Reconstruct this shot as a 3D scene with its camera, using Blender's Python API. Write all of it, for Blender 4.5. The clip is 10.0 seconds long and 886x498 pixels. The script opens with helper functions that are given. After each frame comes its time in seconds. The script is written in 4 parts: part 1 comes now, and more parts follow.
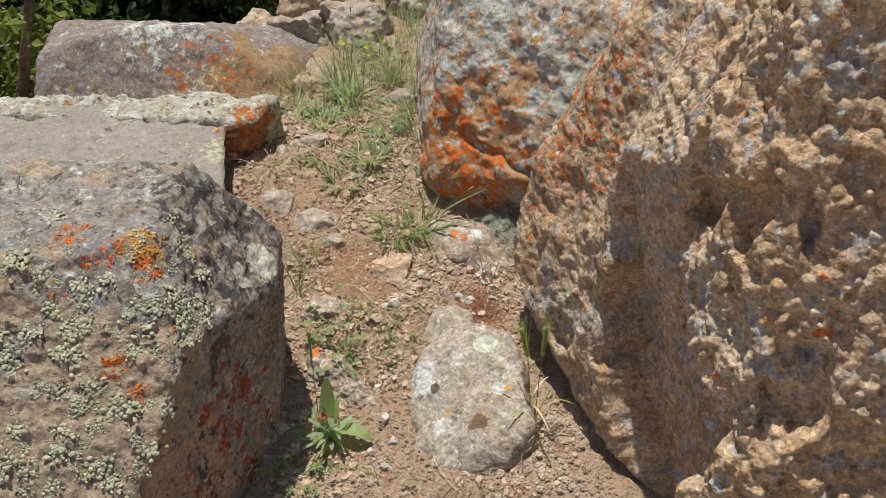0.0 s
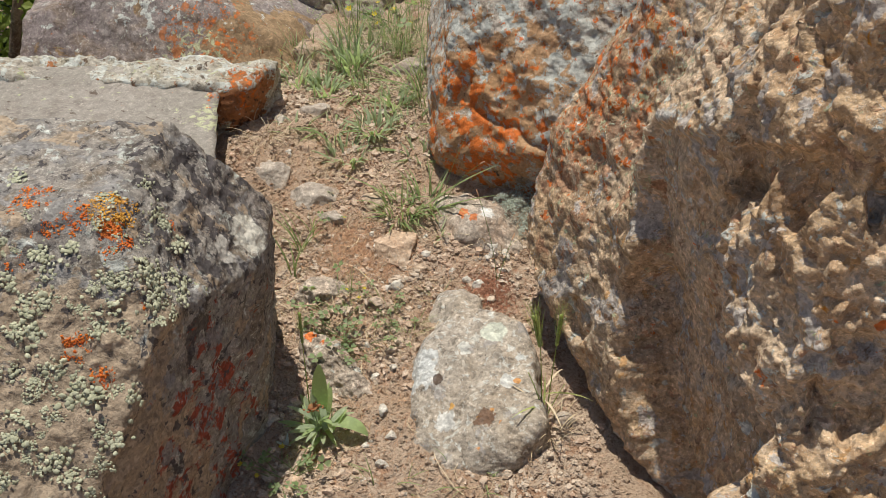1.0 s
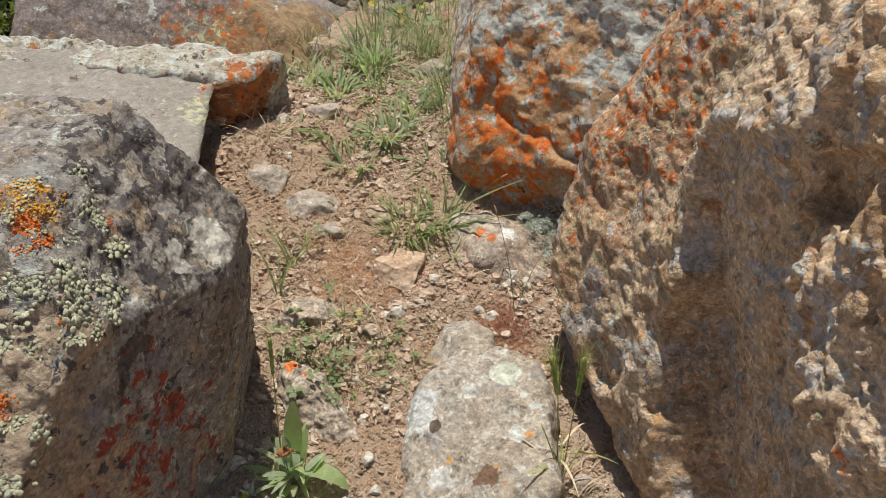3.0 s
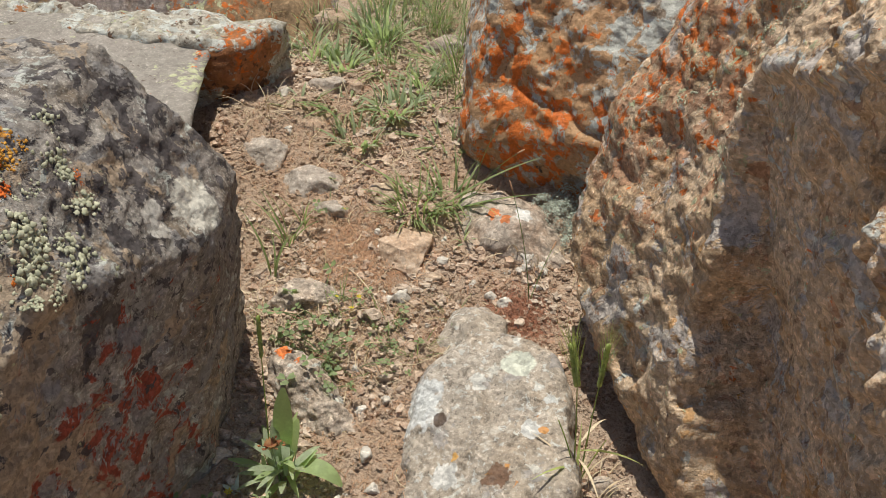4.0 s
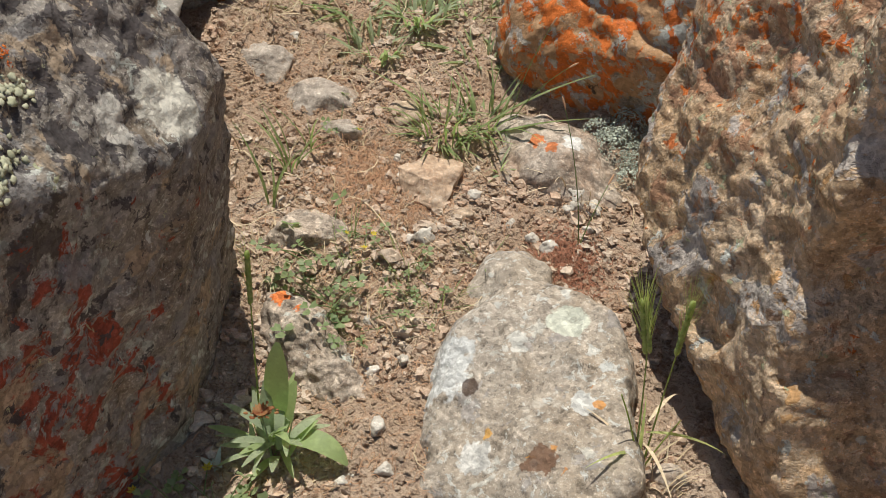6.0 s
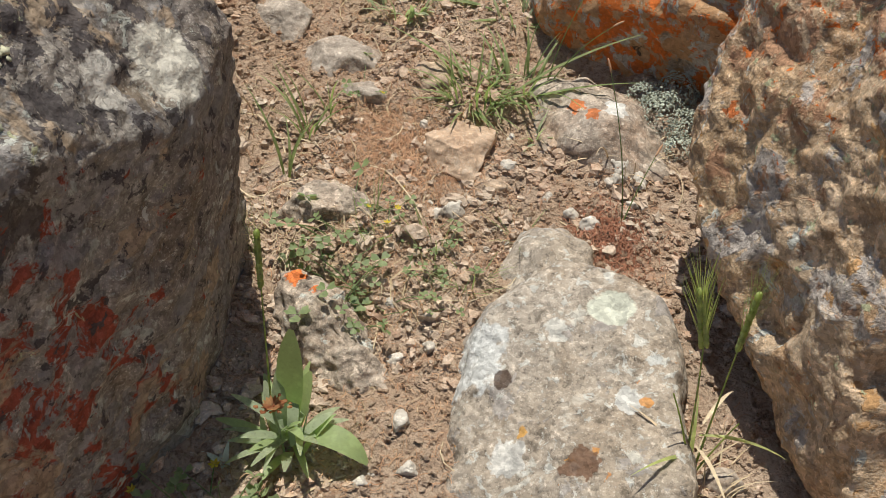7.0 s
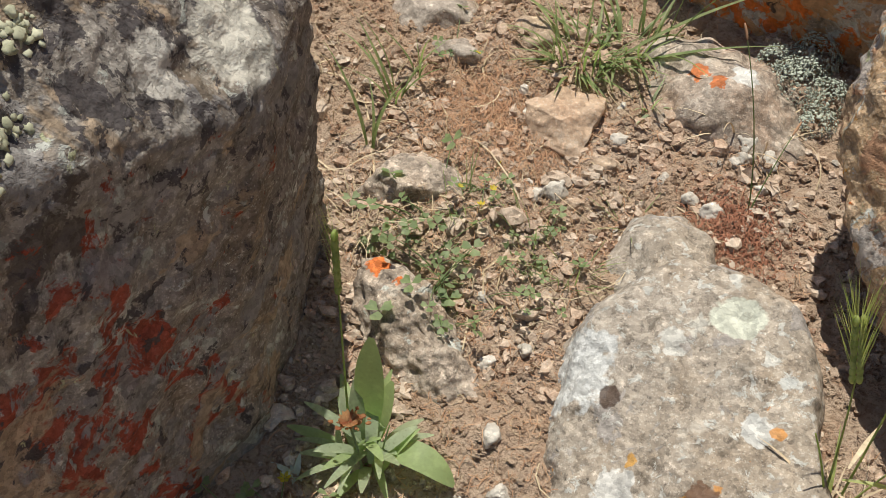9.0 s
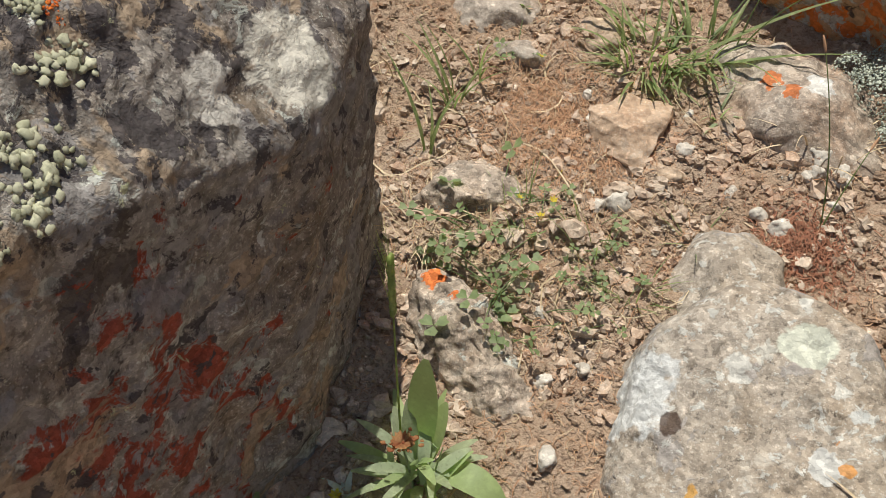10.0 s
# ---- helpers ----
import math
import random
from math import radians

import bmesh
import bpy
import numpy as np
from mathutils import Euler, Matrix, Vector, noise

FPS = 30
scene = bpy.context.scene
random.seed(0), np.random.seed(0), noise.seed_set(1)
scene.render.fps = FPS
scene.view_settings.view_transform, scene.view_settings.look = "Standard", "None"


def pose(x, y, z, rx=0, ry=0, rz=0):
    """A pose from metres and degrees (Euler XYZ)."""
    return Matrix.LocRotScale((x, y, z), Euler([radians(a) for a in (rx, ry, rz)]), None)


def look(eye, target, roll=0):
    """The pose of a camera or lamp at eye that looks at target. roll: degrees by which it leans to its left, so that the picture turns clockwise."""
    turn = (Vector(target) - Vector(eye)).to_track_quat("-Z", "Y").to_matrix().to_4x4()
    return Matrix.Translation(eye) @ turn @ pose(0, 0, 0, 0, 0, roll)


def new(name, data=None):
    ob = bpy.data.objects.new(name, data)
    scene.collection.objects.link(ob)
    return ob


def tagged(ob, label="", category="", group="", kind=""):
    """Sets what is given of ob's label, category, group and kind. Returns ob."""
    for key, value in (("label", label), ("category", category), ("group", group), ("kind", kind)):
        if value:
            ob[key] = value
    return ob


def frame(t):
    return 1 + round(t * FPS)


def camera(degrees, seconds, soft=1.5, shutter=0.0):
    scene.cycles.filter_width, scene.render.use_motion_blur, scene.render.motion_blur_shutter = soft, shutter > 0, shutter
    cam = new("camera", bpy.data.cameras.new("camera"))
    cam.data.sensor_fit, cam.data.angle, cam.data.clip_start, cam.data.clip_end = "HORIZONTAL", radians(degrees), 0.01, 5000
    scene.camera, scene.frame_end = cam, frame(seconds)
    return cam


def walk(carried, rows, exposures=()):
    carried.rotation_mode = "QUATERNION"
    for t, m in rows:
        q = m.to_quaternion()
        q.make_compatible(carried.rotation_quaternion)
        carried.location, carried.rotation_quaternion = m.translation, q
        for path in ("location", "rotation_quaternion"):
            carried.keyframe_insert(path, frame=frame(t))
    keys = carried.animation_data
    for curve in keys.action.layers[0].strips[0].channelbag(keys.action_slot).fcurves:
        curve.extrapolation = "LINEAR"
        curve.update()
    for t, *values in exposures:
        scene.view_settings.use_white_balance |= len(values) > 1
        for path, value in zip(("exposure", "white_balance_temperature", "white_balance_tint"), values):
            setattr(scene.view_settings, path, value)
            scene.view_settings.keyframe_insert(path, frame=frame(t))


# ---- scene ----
cam = camera(46.7, 10.0, 0.8)
PATH = [
    (0, (0.022, 0.012, 1.508), (0.0, 1.597, 0.289), -0.7),
    (0.5, (0.031, 0.071, 1.445), (-0.009, 1.647, 0.214), -0.6),
    (1, (0.029, 0.127, 1.394), (-0.016, 1.7, 0.16), -0.0),
    (1.5, (0.041, 0.181, 1.356), (-0.026, 1.757, 0.126), 0.3),
    (2, (0.058, 0.237, 1.312), (-0.037, 1.824, 0.099), 0.6),
    (3.5, (0.076, 0.369, 1.173), (-0.069, 1.978, -0.005), 1.4),
    (4, (0.069, 0.407, 1.111), (-0.083, 2.022, -0.059), 1.9),
    (4.5, (0.054, 0.444, 1.053), (-0.092, 2.061, -0.115), 2.5),
    (5, (0.042, 0.498, 1.014), (-0.102, 2.093, -0.185), 3.1),
    (6.5, (0.015, 0.635, 0.917), (-0.155, 2.167, -0.357), 3.4),
    (7, (0.006, 0.678, 0.894), (-0.185, 2.179, -0.414), 3.1),
    (7.5, (0.003, 0.71, 0.874), (-0.222, 2.185, -0.457), 2.4),
    (8, (-0.007, 0.742, 0.862), (-0.26, 2.186, -0.499), 1.9),
    (8.5, (-0.017, 0.77, 0.858), (-0.302, 2.181, -0.531), 1.3),
    (9, (-0.032, 0.801, 0.859), (-0.353, 2.173, -0.561), 0.6),
    (9.5, (-0.045, 0.825, 0.863), (-0.4, 2.16, -0.583), 0.0),
    (10, (-0.046, 0.84, 0.868), (-0.457, 2.147, -0.588), -1.3),
]
walk(cam, [(t, look(eye, target, roll)) for t, eye, target, roll in PATH], [(0, 0.0), (10, 0.02)])

# ---- light: high sun ahead and to one side, clear sky ----
SUN = Vector((-0.095, 0.20, 0.975)).normalized()
world = bpy.data.worlds.new("sky")
scene.world = world
world.use_nodes = True
wn = world.node_tree
sky = wn.nodes.new("ShaderNodeTexSky")
sky.sky_type, sky.sun_disc = "NISHITA", False
sky.sun_elevation = math.asin(SUN.z)
sky.sun_rotation = math.atan2(SUN.x, SUN.y)
wn.links.new(sky.outputs[0], wn.nodes["Background"].inputs[0])
wn.nodes["Background"].inputs[1].default_value = 0.08
sun = new("sun", bpy.data.lights.new("sun", "SUN"))
sun.data.energy, sun.data.angle, sun.data.color = 4.5, radians(0.5), (1.0, 0.95, 0.85)
sun.matrix_world = look(SUN * 20, (0, 0, 0))

# ---- materials ----
class Nodes:
    """A small helper to wire a node material."""

    def __init__(self, name):
        self.mat = bpy.data.materials.new(name)
        self.mat.use_nodes = True
        self.tree = self.mat.node_tree
        self.bsdf = self.tree.nodes["Principled BSDF"]
        self.coord = self.tree.nodes.new("ShaderNodeTexCoord").outputs["Object"]

    def node(self, kind, **inputs):
        n = self.tree.nodes.new(kind)
        for key, value in inputs.items():
            self.plug(n.inputs[key.replace("_", " ")], value)
        return n

    def plug(self, socket, value):
        if isinstance(value, bpy.types.NodeSocket):
            self.tree.links.new(value, socket)
        else:
            socket.default_value = value

    def shift(self, offset):
        n = self.node("ShaderNodeVectorMath")
        self.plug(n.inputs[0], self.coord)
        n.inputs[1].default_value = offset
        return n.outputs[0]

    def noise(self, scale, detail=4.0, rough=0.55, offset=(0, 0, 0), warp=0.0):
        n = self.node("ShaderNodeTexNoise", Scale=scale, Detail=detail, Roughness=rough, Distortion=warp)
        self.plug(n.inputs["Vector"], self.shift(offset))
        return n.outputs["Fac"]

    def cells(self, scale, offset=(0, 0, 0), feature="F1", out="Distance"):
        n = self.node("ShaderNodeTexVoronoi", Scale=scale)
        n.feature = feature
        self.plug(n.inputs["Vector"], self.shift(offset))
        return n.outputs[out]

    def ramp(self, fac, lo, hi):
        n = self.node("ShaderNodeMapRange")
        n.interpolation_type = "SMOOTHSTEP"
        for i, v in enumerate((fac, lo, hi, 0.0, 1.0)):
            self.plug(n.inputs[i], v)
        return n.outputs[0]

    def math(self, op, a, b=0.0):
        n = self.node("ShaderNodeMath")
        n.operation = op
        self.plug(n.inputs[0], a)
        self.plug(n.inputs[1], b)
        return n.outputs[0]

    def mix(self, fac, a, b, mode="MIX"):
        n = self.tree.nodes.new("ShaderNodeMix")
        n.data_type, n.blend_type = "RGBA", mode
        for socket, value in ((n.inputs[0], fac), (n.inputs[6], a), (n.inputs[7], b)):
            self.plug(socket, (*value, 1.0) if isinstance(value, tuple) and len(value) == 3 else value)
        return n.outputs[2]

    def grains(self, scale, offset=(0, 0, 0), wander=0.5):
        """A random value for each irregular mineral grain."""
        bend = self.node("ShaderNodeTexNoise", Scale=scale * 1.4, Detail=3.0)
        self.plug(bend.inputs["Vector"], self.coord)
        push = self.node("ShaderNodeVectorMath")
        push.operation = "MULTIPLY_ADD"
        self.plug(push.inputs[0], bend.outputs["Color"])
        push.inputs[1].default_value = (wander * 2 / scale,) * 3
        self.plug(push.inputs[2], self.shift(offset))
        n = self.node("ShaderNodeTexVoronoi", Scale=scale)
        self.plug(n.inputs["Vector"], push.outputs[0])
        split = self.node("ShaderNodeSeparateColor", Color=n.outputs["Color"])
        return split.outputs[0]

    def near(self, centre, radius, rough=0.5, size=40.0, flat=1.0):
        """1 inside a ragged round patch, 0 outside; flat under 1 reaches further up and down."""
        squash = self.node("ShaderNodeVectorMath")
        squash.operation = "MULTIPLY"
        self.plug(squash.inputs[0], self.coord)
        squash.inputs[1].default_value = (1, 1, flat)
        n = self.node("ShaderNodeVectorMath")
        n.operation = "DISTANCE"
        self.plug(n.inputs[0], squash.outputs[0])
        n.inputs[1].default_value = (centre[0], centre[1], centre[2] * flat)
        wob = self.math("MULTIPLY", self.math("SUBTRACT", self.noise(size, 4.0, 0.65), 0.5), rough * 4 * radius)
        return self.ramp(self.math("ADD", n.outputs["Value"], wob), radius, radius * 0.82)

    def bump(self, height, strength, distance, before=None):
        n = self.node("ShaderNodeBump", Strength=strength, Distance=distance, Height=height)
        if before is not None:
            self.plug(n.inputs["Normal"], before)
        return n.outputs[0]

    def finish(self, colour, rough=0.9, normal=None, spec=0.2):
        self.plug(self.bsdf.inputs["Base Color"], (*colour, 1.0) if isinstance(colour, tuple) else colour)
        self.plug(self.bsdf.inputs["Roughness"], rough)
        self.bsdf.inputs["Specular IOR Level"].default_value = spec
        if normal is not None:
            self.plug(self.bsdf.inputs["Normal"], normal)
        return self.mat


ORANGE, YELLOW, SAGE, PALE = (0.64, 0.16, 0.03), (0.58, 0.27, 0.04), (0.46, 0.47, 0.29), (0.53, 0.54, 0.49)


def rock_material(name, a, b, c, lichens_and_shade=(), patches=(), pits=0.0, grain=0.5, speck=0.4, seed=0.0, flat=1.0, mottle=0.14, deep=0.006):
    """Weathered volcanic stone. Lichen, stone tone and painted shade layers: colour, scale, threshold, zone (centre,
    radius) or None.
    patches: colour, centre, radius, raggedness."""
    m = Nodes(name)
    o = (seed, seed * 1.7, seed * 0.6)
    col = m.mix(m.ramp(m.noise(5, 4, 0.6, o), 0.38, 0.62), a, b)
    col = m.mix(m.ramp(m.noise(17, 5, 0.65, (o[0] + 3, 1, 0)), 0.46, 0.66), col, c)
    fine = m.noise(120, 5, 0.7, (o[0], 5, 2))
    col = m.mix(m.ramp(fine, 0.56, 0.72), col, (min(1, b[0] * 1.7), min(1, b[1] * 1.7), min(1, b[2] * 1.7)))
    col = m.mix(m.math("MULTIPLY", m.ramp(fine, 0.46, 0.30), speck), col, (0.05, 0.04, 0.035))
    grit = m.cells(330, (o[0], 1, 7))
    col = m.mix(m.math("MULTIPLY", m.ramp(grit, 0.34, 0.10), 0.45), col, (0.60, 0.56, 0.48))
    blotch = m.noise(48, 6, 0.72, (o[0], 2, 8))
    col = m.mix(m.math("MULTIPLY", m.ramp(blotch, 0.47, 0.36), 0.55 * (0.4 + speck)), col, tuple(v * 0.35 for v in c))
    col = m.mix(m.math("MULTIPLY", m.ramp(blotch, 0.55, 0.66), 0.5 * (0.4 + speck)), col, (0.52, 0.48, 0.41))
    relief = m.math("ADD", m.noise(45, 6, 0.65, o), m.math("MULTIPLY", fine, 0.6))
    for i, (tint, scale, edge, zone) in enumerate(lichens_and_shade):
        f = m.noise(scale, 6, 0.68, (o[0] + 11 * i, 2.3 * i, 9.1), 0.4)
        if zone:
            d = m.node("ShaderNodeVectorMath")
            d.operation = "DISTANCE"
            m.plug(d.inputs[0], m.coord)
            d.inputs[1].default_value = zone[0]
            f = m.math("ADD", f, m.math("MULTIPLY", m.ramp(d.outputs["Value"], zone[1] * 1.5, zone[1] * 0.4), zone[2]))
        f = m.ramp(f, edge, edge + 0.035)
        shade = m.mix(m.noise(160, 3, 0.6, (i, 4, o[1])), tuple(v * 0.6 for v in tint), tuple(min(1, v * 1.3) for v in tint))
        col = m.mix(m.math("MULTIPLY", f, 0.92), col, shade)
        relief = m.math("ADD", relief, m.math("MULTIPLY", f, 0.12))
    for tint, centre, radius, ragged in patches:
        f = m.near(centre, radius, ragged, 40.0, flat)
        shade = m.mix(m.noise(140, 4, 0.6), tuple(v * 0.7 for v in tint), tuple(min(1, v * 1.2) for v in tint))
        col = m.mix(m.math("MULTIPLY", f, 0.9), col, shade)
    for scale, share in ((85, 0.8), (230, 1.0)):
        g = m.math("MULTIPLY_ADD", m.grains(scale, (o[0], scale, 0)), 2 * mottle * share)
        g.node.inputs[2].default_value = 1 - 0.95 * mottle * share
        tone = m.node("ShaderNodeCombineColor")
        for i in range(3):
            m.plug(tone.inputs[i], g)
        col = m.mix(1.0, col, tone.outputs[0], "MULTIPLY")
    # Pits are sunk in the relief, and their shade is darkened into the colour.
    if pits:
        hole = m.ramp(m.cells(70, (o[0], 3, 1)), 0.36, 0.16)
        col = m.mix(m.math("MULTIPLY", hole, 0.45 * pits), col, (0.07, 0.05, 0.04))
        relief = m.math("SUBTRACT", relief, m.math("MULTIPLY", hole, pits))
    return m.finish(col, 0.92, m.bump(relief, grain, deep), 0.15)


def soil_material():
    m = Nodes("dry_soil")
    col = m.mix(m.ramp(m.noise(7, 5, 0.6), 0.36, 0.64), (0.53, 0.38, 0.265), (0.585, 0.455, 0.345))
    col = m.mix(m.ramp(m.noise(26, 5, 0.7, (4, 1, 0)), 0.52, 0.68), col, (0.43, 0.265, 0.17))
    clod = m.noise(95, 3, 0.5, (2, 7, 0), 0.8)
    col = m.mix(m.math("MULTIPLY", m.ramp(clod, 0.46, 0.34), 0.45), col, (0.22, 0.135, 0.085))
    fine = m.noise(240, 5, 0.72)
    col = m.mix(m.ramp(fine, 0.55, 0.68), col, (0.58, 0.46, 0.34))
    col = m.mix(m.math("MULTIPLY", m.ramp(fine, 0.47, 0.34), 0.5), col, (0.18, 0.105, 0.065))
    h = m.math("ADD", m.math("MULTIPLY", clod, 1.6), m.math("ADD", fine, m.noise(60, 5, 0.65)))
    return m.finish(col, 0.95, m.bump(h, 0.9, 0.007), 0.1)


def plant_material(name, tint, other, gloss=0.5, see=0.15, vary=0.35):
    m = Nodes(name)
    info = m.tree.nodes.new("ShaderNodeObjectInfo").outputs["Random"]
    isle = m.tree.nodes.new("ShaderNodeNewGeometry").outputs["Random Per Island"]
    pick = m.math("FRACT", m.math("ADD", info, isle))
    col = m.mix(pick, tint, other)
    col = m.mix(m.math("MULTIPLY", m.ramp(m.noise(90, 4, 0.6), 0.45, 0.7), vary), col, tuple(v * 1.8 for v in other))
    col = m.mix(m.math("MULTIPLY", m.ramp(m.noise(300, 3, 0.6), 0.5, 0.75), vary), col, tuple(v * 0.5 for v in tint))
    m.bsdf.inputs["Transmission Weight"].default_value = 0.0
    m.finish(col, gloss, m.bump(m.noise(260, 3, 0.6), 0.2, 0.001), 0.35)
    if see:
        thin = m.tree.nodes.new("ShaderNodeBsdfTranslucent")
        m.plug(thin.inputs["Color"], m.mix(1.0, col, (1.25, 1.35, 0.8), "MULTIPLY"))
        both = m.tree.nodes.new("ShaderNodeMixShader")
        both.inputs[0].default_value = 0.5
        m.tree.links.new(m.bsdf.outputs[0], both.inputs[1])
        m.tree.links.new(thin.outputs[0], both.inputs[2])
        m.tree.links.new(both.outputs[0], m.tree.nodes["Material Output"].inputs["Surface"])
    return m.mat

# ---- forms ----
def lattice(P, seed):
    """Smooth value noise in -1..1 at the rows of P."""
    i = np.floor(P).astype(np.int64)
    f = P - i
    f = f * f * f * (f * (f * 6 - 15) + 10)
    total = np.zeros(len(P))
    for dx in (0, 1):
        for dy in (0, 1):
            for dz in (0, 1):
                h = ((i[:, 0] + dx) * 73856093 ^ (i[:, 1] + dy) * 19349663 ^ (i[:, 2] + dz) * 83492791 ^ (seed * 2654435761 & 0x7FFFFFFF)).astype(np.uint64)
                h = (h ^ (h >> np.uint64(15))) * np.uint64(0x2C1B3C6D) & np.uint64(0xFFFFFFFF)
                h = (h ^ (h >> np.uint64(12))) * np.uint64(0x297A2D39) & np.uint64(0xFFFFFFFF)
                h = ((h ^ (h >> np.uint64(15))) & np.uint64(0xFFFF)).astype(float)
                w = (f[:, 0] if dx else 1 - f[:, 0]) * (f[:, 1] if dy else 1 - f[:, 1]) * (f[:, 2] if dz else 1 - f[:, 2])
                total += w * (h / 32767.5 - 1)
    return total


def fbm(P, size, octaves=4, seed=0, gain=0.5):
    """Fractal noise whose largest bumps are about `size` metres."""
    out, amp, P = 0, 1.0, P / size
    for k in range(octaves):
        out = out + amp * lattice(P + 17.3 * k, seed + k)
        P, amp = P * 2.03, amp * gain
    return out


def link(name, V, F, mat, parent=None, smooth=True):
    me = bpy.data.meshes.new(name)
    me.from_pydata(V.tolist() if isinstance(V, np.ndarray) else V, [], F.tolist() if isinstance(F, np.ndarray) else F)
    if smooth:
        me.polygons.foreach_set("use_smooth", np.ones(len(me.polygons), bool))
    me.materials.append(mat)
    me.update()
    ob = new(name, me)
    ob.parent = parent
    return ob


def ball(n):
    """Unit directions and quads of a cube of n x n faces a side, blown up to a ball."""
    g = np.tan(np.linspace(-1, 1, n + 1) * math.pi / 4)
    a, b = np.meshgrid(g, g, indexing="ij")
    k = np.arange((n + 1) ** 2).reshape(n + 1, n + 1)
    quad = np.stack([k[:-1, :-1], k[1:, :-1], k[1:, 1:], k[:-1, 1:]], -1).reshape(-1, 4)
    V, F = [], []
    for s in (1, -1):
        for axis in range(3):
            v = np.zeros(((n + 1) ** 2, 3))
            v[:, axis], v[:, (axis + 1) % 3], v[:, (axis + 2) % 3] = s, a.ravel(), b.ravel()
            F.append((quad if s > 0 else quad[:, ::-1]) + len(V) * (n + 1) ** 2)
            V.append(v)
    V, F = np.vstack(V), np.vstack(F)
    _, first, back = np.unique(np.round(V, 6), axis=0, return_index=True, return_inverse=True)
    V = V[first]
    return V / np.linalg.norm(V, axis=1, keepdims=True), back.ravel()[F]


def normals(V, F):
    n = np.cross(V[F[:, 2]] - V[F[:, 0]], V[F[:, 3]] - V[F[:, 1]])
    out = np.zeros_like(V)
    for j in range(4):
        for ax in range(3):
            out[:, ax] += np.bincount(F[:, j], n[:, ax], len(V))
    return out / np.maximum(np.linalg.norm(out, axis=1, keepdims=True), 1e-12)


def stone_shape(centre, planes, n=60, sharp=14, rough=(), seed=0, pitted=0.0, carve=None, knobs=(), also=(), calm=None):
    """A block cut by planes (point, normal), its edges worn round, then roughened: (size, depth, octaves) a time."""
    D, F = ball(n)
    c = np.array(centre, float)
    def reach(cuts):
        acc = np.zeros(len(D))
        for p, nrm in cuts:
            nv = np.array(nrm, float)
            nv /= np.linalg.norm(nv)
            h = float(nv @ (np.array(p, float) - c))
            acc += np.maximum(D @ nv / h, 0) ** sharp
        return acc ** (-1 / sharp)
    far = reach(planes)
    if also:
        other = reach(also)
        far = (far ** 24 + other ** 24) ** (1 / 24)
    V = c + D * far[:, None]
    N = normals(V, F)
    base = V.copy()
    keep = np.ones(len(V)) if calm is None else calm(base)
    for j, (size, depth, octaves) in enumerate(rough):
        V = V + N * (depth * keep * fbm(base, size, octaves, seed + 31 * j))[:, None]
    for j, (size, depth) in enumerate(knobs):
        V = V + N * (depth * keep * (np.abs(fbm(base, size, 3, seed + 53 * j, 0.55)) * 2 - 0.7))[:, None]
    if carve:
        V = V + N * carve(base)[:, None]
    if pitted:
        for j, size in enumerate((0.05, 0.022)):
            hole = np.clip(fbm(base, size, 2, seed + 77 + j) - 0.25, 0, 1)
            V = V - N * (pitted * keep * (size / 0.05) * hole)[:, None]
    return V, F


def stone(name, mat, centre, planes, label, **shape):
    """A stone as a thing of its own, resting in the ground."""
    V, F = stone_shape(centre, planes, **shape)
    return tagged(link(name, V, F, mat), label, "rock")


def boxy(x0, x1, y0, y1, z0, z1):
    """The six planes of a box."""
    return [((x0, 0, 0), (-1, 0, 0)), ((x1, 0, 0), (1, 0, 0)), ((0, y0, 0), (0, -1, 0)),
            ((0, y1, 0), (0, 1, 0)), ((0, 0, z0), (0, 0, -1)), ((0, 0, z1), (0, 0, 1))]


# ---- the ground: one sheet, fine on the path and coarse to the horizon ----
def slope(x, y):
    """The lie of the land without its crumbs."""
    y = np.asarray(y, float)
    x = np.asarray(x, float)
    z = 0.145 + 0.2 * np.clip(y - 1.3, -1.6, 0.65) + 0.03 * np.clip(y - 1.95, 0, 1.2) + 0.02 * np.clip(x, -1, 1)
    z = z + 0.045 * np.exp(-((x + 0.42) / 0.08) ** 2 - ((y - 1.82) / 0.14) ** 2)
    z = z - 0.9 / (1 + np.exp(np.clip((2.75 - y) * 6, -60, 60))) / (1 + np.exp(np.clip((x + 0.55) * 7, -60, 60)))
    return z


def land(x, y, fine=True):
    x, y = np.asarray(x, float).ravel(), np.asarray(y, float).ravel()
    P = np.stack([x, y, np.zeros_like(x)], 1)
    z = slope(x, y) + 0.012 * fbm(P, 0.22, 3, 5)
    if fine:
        z = z + 0.005 * fbm(P, 0.035, 4, 9, 0.6)
    far = np.clip((np.hypot(x, y - 1.5) - 3) / 40, 0, 1)
    return z + far * 0.8 * fbm(P, 9.0, 2, 3)


def ground():
    def axis(lo, hi, step, reach):
        mid = np.arange(lo, hi, step)
        out = step * np.cumsum(1.16 ** np.arange(1, 90))
        out = out[out < reach]
        return np.concatenate([lo - out[::-1], mid, hi + out])
    xs, ys = axis(-0.75, 0.45, 0.0042, 1500), axis(0.9, 2.75, 0.0042, 1500)
    X, Y = np.meshgrid(xs, ys, indexing="ij")
    V = np.stack([X.ravel(), Y.ravel(), land(X, Y)], 1)
    k = np.arange(len(V)).reshape(X.shape)
    F = np.stack([k[:-1, :-1], k[1:, :-1], k[1:, 1:], k[:-1, 1:]], -1).reshape(-1, 4)
    ob = link("ground", V, F, soil_material())
    return tagged(ob, "dry reddish-brown crumbly soil sloping gently uphill", "ground", kind="structure")


ground()

